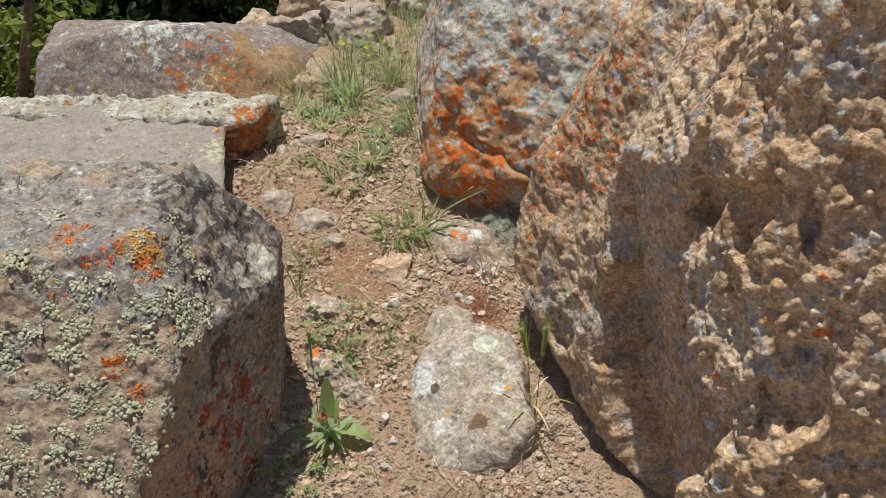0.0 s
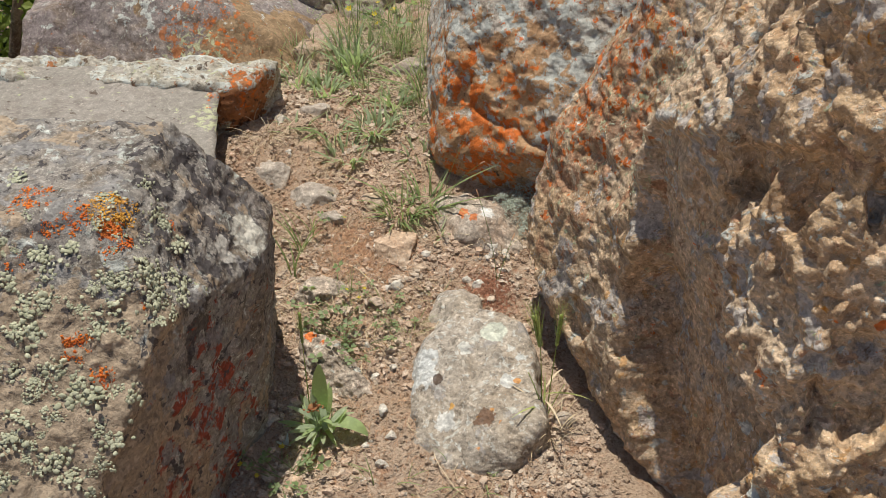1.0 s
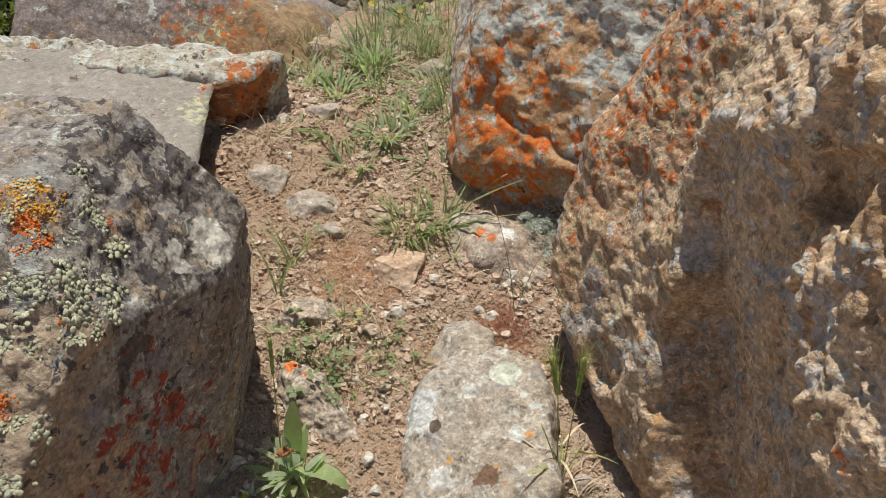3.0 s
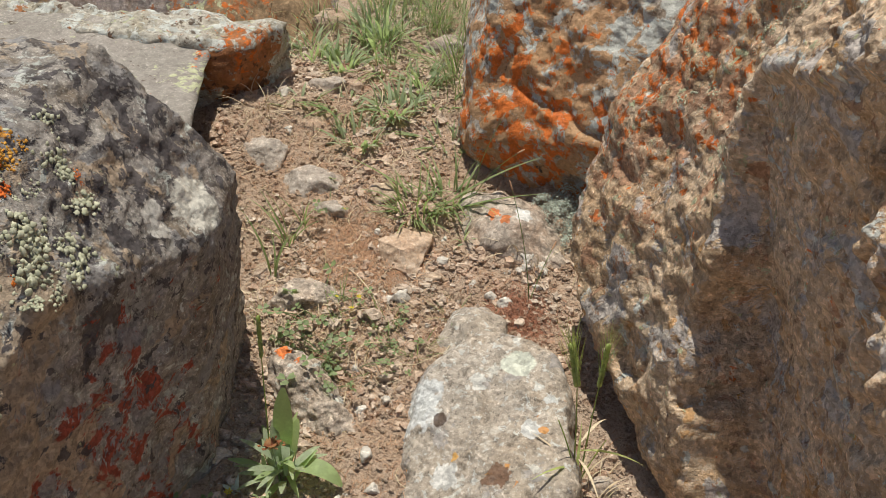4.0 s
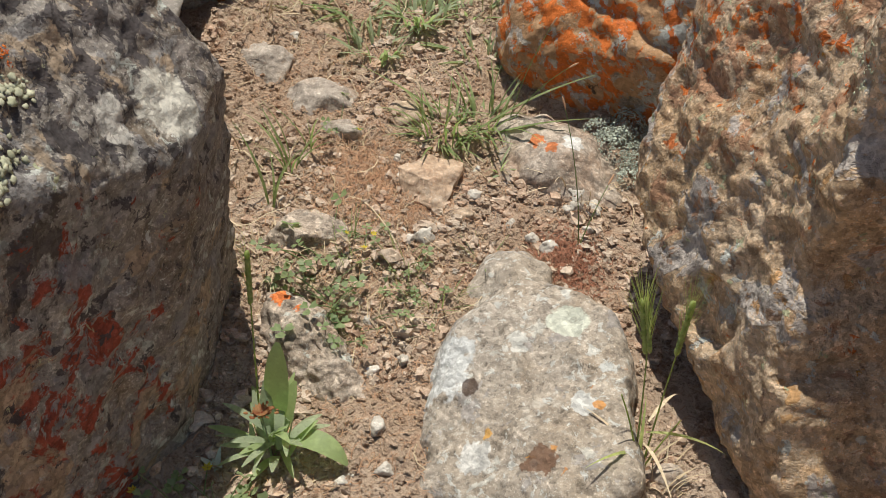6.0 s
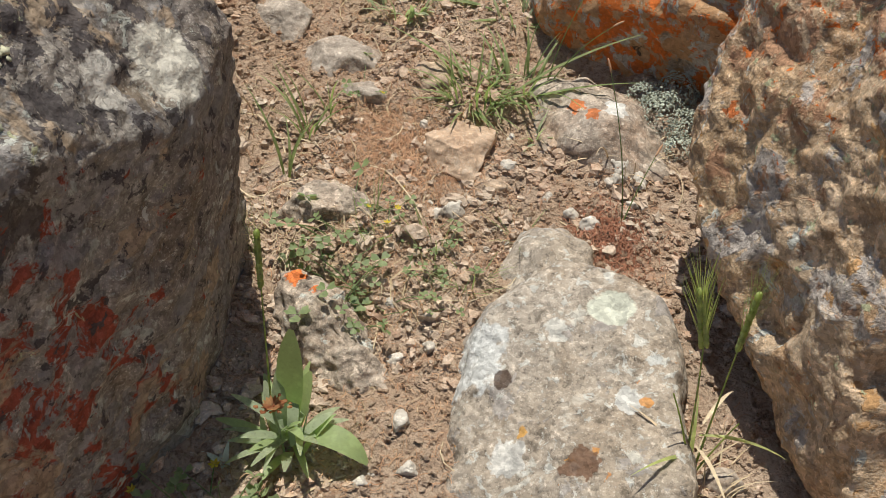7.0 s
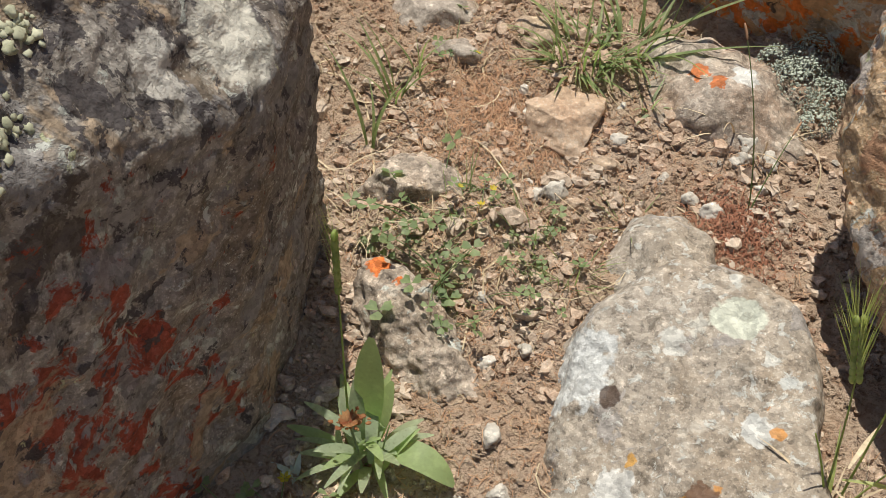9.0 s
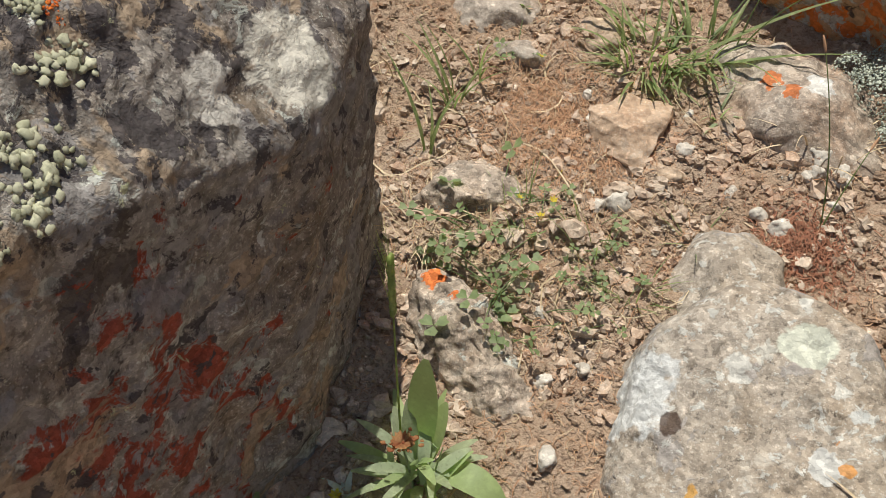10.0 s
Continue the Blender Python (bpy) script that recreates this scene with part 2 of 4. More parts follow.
# ---- the great stones ----
left_mat = rock_material("lichened_block", (0.235, 0.205, 0.18), (0.30, 0.275, 0.24), (0.205, 0.165, 0.125),
    lichens_and_shade=((PALE, 24, 0.60, None), ((0.10, 0.085, 0.075), 13, 0.60, None), ((0.30, 0.065, 0.037), 17, 0.695, ((-0.37, 1.1, 0.28), 0.24, 0.19)), ((0.42, 0.43, 0.38), 30, 0.60, ((-0.33, 1.15, 0.28), 0.2, 0.03)), ((0.265, 0.25, 0.235), 20, 0.53, None), ((0.37, 0.285, 0.20), 7, 0.56, ((-0.52, 0.97, 0.48), 0.24, 0.15)), ((0.085, 0.075, 0.075), 40, 0.58, ((-0.33, 1.27, 0.57), 0.12, 0.09)), (SAGE, 38, 0.66, None)),
    patches=(((0.58, 0.55, 0.47), (-0.286, 1.302, 0.495), 0.034, 0.35), ((0.55, 0.52, 0.46), (-0.30, 1.24, 0.515), 0.022, 0.7), (ORANGE, (-0.525, 1.15, 0.71), 0.022, 0.9), (ORANGE, (-0.41, 1.125, 0.635), 0.015, 0.9),
             (YELLOW, (-0.40, 1.165, 0.665), 0.024, 0.9), (ORANGE, (-0.325, 1.165, 0.615), 0.010, 0.9), (ORANGE, (-0.465, 1.12, 0.665), 0.012, 0.9),
             (ORANGE, (-0.565, 1.08, 0.68), 0.014, 0.9), (ORANGE, (-0.45, 1.02, 0.555), 0.012, 0.9)), seed=2.0, speck=0.5, grain=0.7, mottle=0.22, deep=0.007)
right_mat = rock_material("pitted_tuff", (0.53, 0.365, 0.215), (0.57, 0.43, 0.295), (0.45, 0.29, 0.165),
    lichens_and_shade=((PALE, 30, 0.59, None), ((0.45, 0.405, 0.365), 12, 0.55, None), ((0.34, 0.215, 0.14), 30, 0.60, None), ((0.50, 0.29, 0.13), 20, 0.61, None), ((0.62, 0.60, 0.55), 65, 0.655, None), (YELLOW, 26, 0.66, None), ((0.44, 0.25, 0.15), 24, 0.62, ((0.17, 1.58, 0.60), 0.26, 0.11)), (ORANGE, 50, 0.665, ((0.18, 1.54, 0.66), 0.24, 0.135)), (SAGE, 60, 0.64, ((0.2, 1.5, 0.65), 0.3, 0.04))),
    patches=(((0.56, 0.15, 0.04), (0.14, 1.48, 0.40), 0.020, 1.2), ((0.62, 0.60, 0.55), (0.268, 1.25, 0.74), 0.022, 0.5), ((0.62, 0.60, 0.55), (0.262, 1.28, 0.715), 0.016, 0.5), (ORANGE, (0.335, 0.90, 0.62), 0.012, 0.7), (ORANGE, (0.42, 0.87, 0.80), 0.013, 0.7), (ORANGE, (0.43, 0.87, 0.73), 0.012, 0.7)), pits=0.3, grain=0.8, speck=0.35, seed=5.0, mottle=0.24, deep=0.009)
# The dark brown layer after the orange colours in dark pits, without depth.
orange_mat = rock_material("orange_lichened_rock", (0.40, 0.345, 0.285), (0.47, 0.42, 0.36), (0.32, 0.25, 0.18),
    lichens_and_shade=((PALE, 24, 0.52, ((0.10, 1.85, 0.60), 0.22, 0.06)), ((0.48, 0.28, 0.14), 30, 0.54, ((0.02, 1.79, 0.38), 0.20, 0.10)), (ORANGE, 42, 0.61, ((0.01, 1.79, 0.36), 0.17, 0.12)), ((0.16, 0.075, 0.04), 50, 0.635, None), ((0.50, 0.50, 0.44), 70, 0.635, None), ((0.10, 0.075, 0.06), 40, 0.66, None)), grain=0.8, speck=0.6, seed=8.0)
# The last, dark layer paints the shaded lower part of the slab's end.
slab_mat = rock_material("grey_slab_stone", (0.265, 0.24, 0.205), (0.295, 0.265, 0.23), (0.245, 0.215, 0.185),
    lichens_and_shade=((ORANGE, 40, 0.68, ((-0.46, 1.91, 0.37), 0.05, 0.15)), (SAGE, 50, 0.62, ((-0.45, 1.84, 0.36), 0.06, 0.16)), ((0.12, 0.09, 0.07), 30, 0.62, ((-0.40, 1.86, 0.28), 0.08, 0.15))), patches=((ORANGE, (-0.55, 1.735, 0.405), 0.010, 0.8),), grain=0.25, speck=0.1, seed=11.0, mottle=0.1)
# The near-black layer at z 0.24 paints shade under the overhanging broken end.
ridge_mat = rock_material("pale_crusted_stone", (0.38, 0.34, 0.28), (0.43, 0.40, 0.33), (0.33, 0.29, 0.21),
    lichens_and_shade=((PALE, 40, 0.52, None), (SAGE, 45, 0.60, None), ((0.10, 0.07, 0.05), 26, 0.60, ((-0.40, 1.95, 0.24), 0.06, 0.2)), ((0.36, 0.14, 0.05), 30, 0.60, ((-0.42, 1.95, 0.33), 0.07, 0.24)), (ORANGE, 55, 0.675, ((-0.42, 1.95, 0.37), 0.05, 0.14)), ((0.12, 0.07, 0.045), 45, 0.60, ((-0.41, 1.95, 0.30), 0.06, 0.06))), grain=0.7, speck=0.6, seed=12.0)
back_mat = rock_material("mauve_boulder_stone", (0.225, 0.185, 0.175), (0.26, 0.225, 0.205), (0.21, 0.16, 0.125),
    lichens_and_shade=(((0.30, 0.20, 0.11), 9, 0.60, ((-0.42, 2.25, 0.28), 0.16, 0.30)), (SAGE, 75, 0.66, ((-0.60, 2.22, 0.30), 0.09, 0.16)), ((0.40, 0.15, 0.06), 50, 0.66, ((-0.58, 2.25, 0.33), 0.13, 0.13)), (ORANGE, 70, 0.70, ((-0.57, 2.28, 0.34), 0.14, 0.12)), (PALE, 30, 0.62, ((-0.7, 2.4, 0.42), 0.14, 0.15))),
    grain=0.45, speck=0.4, seed=14.0, mottle=0.22)
mid_mat = rock_material("pale_field_stone", (0.36, 0.305, 0.24), (0.40, 0.35, 0.29), (0.33, 0.27, 0.205),
    lichens_and_shade=(((0.35, 0.32, 0.29), 18, 0.56, None), ((0.54, 0.53, 0.48), 75, 0.575, None), ((0.50, 0.48, 0.42), 24, 0.62, None), (YELLOW, 45, 0.685, None), ((0.52, 0.25, 0.10), 55, 0.67, None), ((0.10, 0.08, 0.065), 70, 0.685, None)),
    patches=(((0.60, 0.61, 0.59), (-0.045, 1.345, 0.17), 0.036, 0.4), ((0.58, 0.60, 0.50), (0.078, 1.392, 0.215), 0.022, 0.35), ((0.56, 0.55, 0.50), (0.03, 1.37, 0.20), 0.014, 0.8), ((0.55, 0.55, 0.52), (0.10, 1.30, 0.20), 0.013, 0.8), ((0.57, 0.56, 0.52), (0.0, 1.25, 0.17), 0.018, 0.8), ((0.54, 0.26, 0.08), (0.115, 1.30, 0.20), 0.006, 0.8), ((0.54, 0.30, 0.08), (0.01, 1.27, 0.18), 0.006, 0.8), ((0.54, 0.26, 0.08), (0.075, 1.25, 0.18), 0.006, 0.8), ((0.09, 0.06, 0.045), (-0.012, 1.32, 0.20), 0.011, 0.4),
             ((0.10, 0.07, 0.05), (-0.032, 1.325, 0.20), 0.0045, 0.4), ((0.19, 0.11, 0.07), (0.06, 1.24, 0.19), 0.014, 0.8), ((0.55, 0.56, 0.53), (0.12, 1.345, 0.195), 0.012, 0.6)), grain=0.6, speck=0.7, seed=17.0, flat=0.35, mottle=0.2)


def smooth(a, lo, hi):
    t = np.clip((a - lo) / (hi - lo), 0, 1)
    return t * t * (3 - 2 * t)


def overhang_mask(P):
    """1 on the sheltered wall under the slanting lip of the great boulder, 0 elsewhere."""
    y, z = P[:, 1], P[:, 2]
    ragged = 0.030 * fbm(P, 0.07, 3, 95)
    lip = 0.70 + 0.5 * (1.30 - y) + 0.5 * ragged
    edge = 1.262 + 0.12 * (z - 0.3) + 0.4 * ragged
    shelf = 0.33 - 2.0 * np.clip(1.235 - y, 0, 0.2) + ragged
    mask = smooth(lip - z, 0.0, 0.02) * smooth(edge - y, 0.0, 0.018) * smooth(y + 1.8 * ragged - 0.10 * smooth(z, 0.5, 0.68), 0.88, 0.95) * smooth(z - shelf, -0.03, 0.03)
    return mask, lip - z


def hollow(P, centre, radii, depth, seed):
    """A bowl with a ragged rim, deepest at its foot."""
    q = (P - np.array(centre)) / np.array(radii)
    r = (q ** 2).sum(1) + 0.55 * fbm(P, 0.06, 3, seed)
    return depth * smooth(1 - r, 0.0, 0.3) * (0.3 + 0.7 * np.clip((1 - q[:, 2]) / 2, 0, 1))


def tuff_carve(P):
    mask, below = overhang_mask(P)
    d = -mask * np.clip(0.016 + 0.20 * below, 0, 0.078)
    for centre, radii, depth, seed in (((0.31, 1.06, 0.81), (0.06, 0.042, 0.075), 0.034, 3), ((0.41, 0.875, 0.645), (0.052, 0.07, 0.125), 0.045, 5), ((0.385, 0.87, 1.0), (0.05, 0.06, 0.03), 0.03, 7),
                                       ((0.405, 0.86, 0.865), (0.018, 0.06, 0.055), 0.028, 9), ((0.33, 1.16, 0.90), (0.06, 0.022, 0.07), 0.026, 17), ((0.36, 1.02, 0.97), (0.06, 0.035, 0.045), 0.028, 19), ((0.345, 0.95, 0.84), (0.06, 0.022, 0.06), 0.024, 21), ((0.262, 1.325, 0.775), (0.05, 0.022, 0.085), 0.022, 11), ((0.20, 1.355, 0.30), (0.05, 0.035, 0.045), 0.020, 13), ((0.345, 0.90, 0.50), (0.05, 0.05, 0.09), 0.026, 15)):
        d = d - hollow(P, centre, radii, depth, seed)
    return d


def tuff_calm(P):
    """The roughness: full on the near lumps, less on the sloping side and on the sheltered wall."""
    high = smooth(P[:, 2], 0.70, 0.80) * smooth(P[:, 1], 1.36, 1.24)
    return np.maximum(1.1 - 0.45 * smooth(P[:, 1], 1.0, 1.30), 1.1 * high) * (1 - 0.25 * overhang_mask(P)[0])


left = stone("lichen_covered_block", left_mat, (-0.55, 1.16, 0.38), [
    ((-0.424, 1.11, 0.616), (0.20, -0.71, 0.67)), ((-0.6, 1.05, 0.66), (0.02, -0.80, 0.60)),
    ((-0.308, 1.165, 0.45), (0.93, -0.36, -0.05)), ((-0.279, 1.34, 0.3), (1, 0.05, -0.10)),
    ((-0.292, 1.30, 0.510), (0.80, -0.10, 0.60)), ((-0.5, 1.28, 0.650), (0.0, 0.02, 1)),
    ((-0.5, 1.385, 0.55), (0, 1, 0.25)), ((-1.1, 1.2, 0.4), (-1, 0, 0)), ((0, 0.8, 0.3), (0, -1, 0)), ((0, 0, 0.0), (0, 0, -1))],
    "grey-brown stone block crusted with sage green and orange lichen", n=200, sharp=70,
    rough=((0.25, 0.006, 2), (0.05, 0.004, 3), (0.014, 0.0022, 3)), seed=3, pitted=0.005)
REST = [((0.35, 1.0, 1.18), (-0.3, -0.1, 1)), ((0, 2.0, 0), (0, 1, 0)), ((1.4, 0, 0), (1, 0, 0)), ((0, 0.35, 0), (-0.2, -1, 0)), ((0, 0, -0.15), (0, 0, -1)),
        ((0.212, 1.3, 0.205), (-0.72, -0.30, -0.85)), ((0.150, 1.42, 0.272), (-0.6, 0.15, -0.78)), ((0.16, 1.6, 0.3), (-0.7, 0.7, 0))]
right = stone("pitted_boulder", right_mat, (0.75, 1.15, 0.55), [
    ((0.205, 1.385, 0.55), (-1, -0.39, 0.39)), ((0.264, 1.28, 0.5), (-0.80, -0.60, 0.05)), ((0.174, 1.55, 0.563), (-0.80, 0.35, 0.45)), ((0.198, 1.345, 0.32), (-0.90, -0.40, 0.30))] + REST,
    "huge coarse brown tuff boulder pitted and blotched with lichen", n=300, sharp=34, also=[
    ((0.270, 1.17, 0.55), (-1, -0.06, -0.05)), ((0.272, 1.30, 0.70), (-0.9, 0.18, 0.40)), ((0.285, 1.05, 0.6), (-1, -0.33, 0.18)), ((0.38, 0.878, 0.75), (-0.2, -1, 0.32)), ((0.27, 1.345, 0.6), (-0.3, 0.95, 0.1))] + REST,
    rough=((0.30, 0.011, 2), (0.085, 0.0090, 3), (0.034, 0.0050, 3), (0.010, 0.0025, 2)), seed=11, pitted=0.007, knobs=((0.062, 0.0045), (0.024, 0.0030)), carve=tuff_carve, calm=tuff_calm)
orange = stone("orange_boulder", orange_mat, (0.24, 1.98, 0.45), [
    ((0.06, 1.80, 0.46), (-0.50, -0.66, 0.56)), ((-0.026, 1.85, 0.42), (-1, -0.05, 0.16)), ((0.05, 1.785, 0.35), (-0.45, -0.78, 0.40)), ((0.05, 1.785, 0.305), (-0.35, -0.92, -0.25)),
    ((0.0, 1.81, 0.258), (-0.65, -0.5, -0.6)), ((0.15, 1.98, 0.72), (-0.2, -0.35, 0.9)), ((0.6, 1.9, 0.4), (1, 0, 0)), ((0, 2.3, 0), (0, 1, 0)), ((0, 0, 0.1), (0, 0, -1))],
    "rough boulder covered with bright orange and pale lichen", n=150, sharp=26,
    rough=((0.2, 0.012, 2), (0.07, 0.008, 3), (0.02, 0.003, 3)), seed=21, pitted=0.004,
    carve=lambda P: -0.009 * np.exp(-((P[:, 2] - 0.405 + 0.22 * (P[:, 0] - 0.05) + 0.012 * fbm(P, 0.05, 2, 8)) / 0.010) ** 2) * smooth(P[:, 0], 0.0, 0.05))
slab = stone("grey_stone_slab", slab_mat, (-0.85, 1.78, 0.28), [
    ((-0.6, 1.85, 0.372), (0.02, -0.05, 1)), ((-0.455, 1.85, 0.372), (0.75, 0.15, -0.60)), ((-0.8, 1.48, 0.3), (0, -1, 0.1)),
    ((-0.8, 2.01, 0.36), (-0.02, 1, 0.25)), ((-1.5, 1.75, 0.3), (-1, 0, 0)), ((0, 0, 0.1), (0, 0, -1))],
    "flat smooth grey cut stone slab with an orange broken end", n=110, sharp=90,
    rough=((0.25, 0.004, 2), (0.04, 0.0022, 3)), seed=31)
V, F = stone_shape((-0.80, 1.98, 0.30), [((-0.8, 1.98, 0.388), (0.015, -0.06, 1)), ((-0.8, 1.945, 0.372), (-0.03, -1, 0.3)), ((-0.8, 2.04, 0.37), (-0.03, 1, 0.3)),
    ((-0.402, 1.98, 0.33), (0.90, -0.40, -0.12)), ((-0.43, 1.925, 0.31), (0.25, -1, -0.15)), ((-1.45, 1.9, 0.4), (-1, 0, 0)), ((0, 0, 0.16), (0, 0, -1))], n=150, sharp=40,
    rough=((0.09, 0.012, 3), (0.02, 0.005, 3)), seed=35, pitted=0.006)
link("crusted_edge", V, F, ridge_mat, slab)["label"] = "pale lichen-crusted raised rear edge"
back = stone("mauve_boulder", back_mat, (-0.75, 2.42, 0.2), [
    ((-0.75, 2.25, 0.30), (-0.02, -0.76, 0.65)), ((-1.02, 2.3, 0.3), (-1, -0.1, 0.12)), ((-0.72, 2.37, 0.405), (0.02, 0.45, 1)), ((-0.95, 2.33, 0.37), (-0.25, 0.1, 1)),
    ((-0.50, 2.34, 0.365), (0.45, 0.1, 0.85)), ((-0.36, 2.3, 0.25), (1, -0.1, 0.7)), ((0, 2.62, 0), (0, 1, 0)), ((0, 0, -0.4), (0, 0, -1)), ((-0.7, 2.1, 0.1), (0, -1, 0.1))],
    "large smooth mauve-grey boulder with an orange lichen seam", n=110, sharp=40,
    rough=((0.25, 0.010, 2), (0.07, 0.005, 3), (0.02, 0.0015, 2)), seed=41)
mid = stone("pale_path_stone", mid_mat, (0.045, 1.30, 0.10), [
    ((0.07, 1.37, 0.219), (-0.10, -0.16, 1)), ((-0.005, 1.29, 0.183), (-0.36, -0.42, 1)), ((-0.066, 1.30, 0.12), (-1, -0.1, 0.35)), ((0.0, 1.168, 0.13), (-0.2, -1, -0.10)), ((0.03, 1.185, 0.155), (-0.15, -0.8, 0.7)),
    ((0.159, 1.31, 0.16), (1, 0.1, 0.22)), ((0.146, 1.395, 0.18), (0.75, 0.6, 0.25)), ((0.08, 1.465, 0.19), (0.15, 1, 0.4)), ((-0.045, 1.412, 0.16), (-0.75, 0.6, 0.35)), ((0.135, 1.19, 0.13), (0.6, -0.7, 0.1)), ((0, 0, 0.0), (0, 0, -1))],
    "pale rounded flat-topped stone speckled with lichen", n=130, sharp=20,
    rough=((0.1, 0.008, 2), (0.03, 0.003, 3), (0.008, 0.0010, 2)), seed=51, pitted=0.002)

# ---- lichen crusts on the block ----
def tuft_of_lobes(spots, lobes, size, seed, grain=(0.12, 0.30), spread=0.75):
    """Many little knobs on a surface at (place, normal)."""
    rng = np.random.default_rng(seed)
    D, Q = ball(2)
    V, F, at = [], [], 0
    for p, nrm in spots:
        big = size * rng.uniform(0.4, 1.5)
        for k in range(rng.integers(max(2, lobes // 2), lobes + 1)):
            off = rng.normal(0, big * spread, 3)
            off -= nrm * (off @ nrm)
            r = big * rng.uniform(*grain)
            v = D * r * rng.uniform(0.7, 1.3, 3) * (1 + 0.25 * rng.normal(0, 1, (len(D), 1)))
            v -= np.outer(v @ nrm, nrm) * 0.62
            V.append(v + p + off + nrm * r * 0.25)
            F.append(Q + at)
            at += len(D)
    return np.vstack(V), np.vstack(F)


def crust(name, thing, mat, keep, count, lobes, size, seed, label):
    """Lichen clumps on the part of a stone that `keep` picks."""
    me = thing.data
    V = np.empty(len(me.vertices) * 3)
    N = V.copy()
    me.vertices.foreach_get("co", V)
    me.vertices.foreach_get("normal", N)
    V, N = V.reshape(-1, 3), N.reshape(-1, 3)
    rng = np.random.default_rng(seed)
    ok = np.flatnonzero(keep(V, N))
    pick = rng.choice(ok, min(count, len(ok)), replace=False)
    lv, lf = tuft_of_lobes([(V[i], N[i]) for i in pick], lobes, size, seed, (0.10, 0.22), 0.55)
    ob = link(name, lv, lf, mat, thing)
    return tagged(ob, label, kind="stuff")


sage_mat = plant_material("sage_lichen", (0.32, 0.325, 0.21), (0.46, 0.455, 0.325), 0.9, 0.0, 0.5)
rust_mat = plant_material("orange_lichen", (0.52, 0.09, 0.02), (0.66, 0.20, 0.03), 0.9, 0.0, 0.4)
gold_mat = plant_material("golden_lichen", (0.52, 0.24, 0.03), (0.62, 0.33, 0.06), 0.9, 0.0, 0.4)
lit = lambda V, N: (N[:, 2] > 0.42) & (N[:, 1] < -0.2) & (V[:, 2] > 0.2) & (V[:, 0] > -0.85) & (V[:, 0] < -0.36) & (V[:, 1] < 1.25)
crust("sage_lichen", left, sage_mat, lambda V, N: lit(V, N) & (fbm(V, 0.09, 3, 64) > -0.1), 95, 46, 0.0125, 1, "sage green leafy lichen clumps")
crust("leafy_lichen", left, sage_mat, lambda V, N: (N[:, 2] > 0.3) & (V[:, 0] < -0.33) & (np.linalg.norm(V - np.array([-0.38, 1.10, 0.59]), axis=1) < 0.10), 34, 46, 0.0125, 7, "sage green leafy lichen clumps")
crust("lower_lichen", left, sage_mat, lambda V, N: (N[:, 2] > 0.3) & (np.linalg.norm(V - np.array([-0.44, 0.95, 0.43]), axis=1) < 0.10), 22, 46, 0.0125, 8, "sage green leafy lichen clumps")


def spots_near(centres):
    """Picks what lies close to any of the centres (x, y, z, radius)."""
    return lambda V, N: np.any([np.linalg.norm(V - np.array(c[:3]), axis=1) < c[3] for c in centres], axis=0)


crust("orange_lichen", left, rust_mat, spots_near(((-0.405, 1.12, 0.62, 0.022), (-0.455, 1.13, 0.645, 0.020), (-0.52, 1.16, 0.655, 0.030), (-0.345, 1.20, 0.585, 0.016), (-0.44, 1.02, 0.53, 0.016), (-0.52, 1.08, 0.62, 0.016),
    (-0.41, 1.0, 0.50, 0.014), (-0.36, 1.07, 0.56, 0.012), (-0.31, 1.22, 0.54, 0.010), (-0.49, 1.11, 0.64, 0.014), (-0.56, 1.02, 0.60, 0.014))), 95, 20, 0.0062, 2, "bright orange lichen spots")
crust("golden_lichen", left, gold_mat, spots_near(((-0.41, 1.15, 0.645, 0.030), (-0.385, 1.175, 0.64, 0.016))), 60, 16, 0.0060, 3, "golden yellow lichen patch")
crust("pale_lichen", right, sage_mat, lambda V, N: (V[:, 1] > 1.3) & (V[:, 1] < 1.62) & (V[:, 0] < 0.32) & (V[:, 2] > 0.5) & (fbm(V, 0.06, 2, 63) > 0.3), 110, 12, 0.0055, 4, "pale sage lichen flakes")

# ---- loose stones ----
grey_mat = rock_material("grey_field_stone", (0.37, 0.315, 0.26), (0.41, 0.355, 0.295), (0.37, 0.28, 0.205), lichens_and_shade=((PALE, 60, 0.66, None),), grain=0.6, speck=0.4, seed=20.0)
brown_mat = rock_material("brown_field_stone", (0.42, 0.31, 0.22), (0.47, 0.36, 0.26), (0.36, 0.24, 0.16), grain=0.6, speck=0.5, seed=23.0)
tan_mat = rock_material("tan_sandstone", (0.47, 0.335, 0.225), (0.51, 0.375, 0.265), (0.42, 0.275, 0.18), grain=0.45, speck=0.2, seed=26.0)
spot_mat = rock_material("spotted_stone", (0.35, 0.29, 0.235), (0.40, 0.34, 0.275), (0.33, 0.24, 0.175),
    patches=(((0.52, 0.16, 0.05), (0.028, 1.692, 0.27), 0.013, 1.6), ((0.52, 0.16, 0.05), (0.040, 1.675, 0.27), 0.009, 1.6), ((0.60, 0.59, 0.55), (0.068, 1.685, 0.27), 0.017, 0.8)), grain=0.6, speck=0.5, seed=29.0, flat=0.3, mottle=0.28)
edge_mat = rock_material("rough_low_rock", (0.37, 0.30, 0.235), (0.42, 0.35, 0.28), (0.29, 0.215, 0.155),
    lichens_and_shade=((PALE, 40, 0.60, None),), patches=((ORANGE, (-0.238, 1.412, 0.21), 0.010, 1.2), (ORANGE, (-0.212, 1.40, 0.21), 0.008, 1.2), (ORANGE, (-0.252, 1.428, 0.21), 0.007, 1.0)), grain=0.8, speck=0.7, seed=32.0, flat=0.05, mottle=0.32)
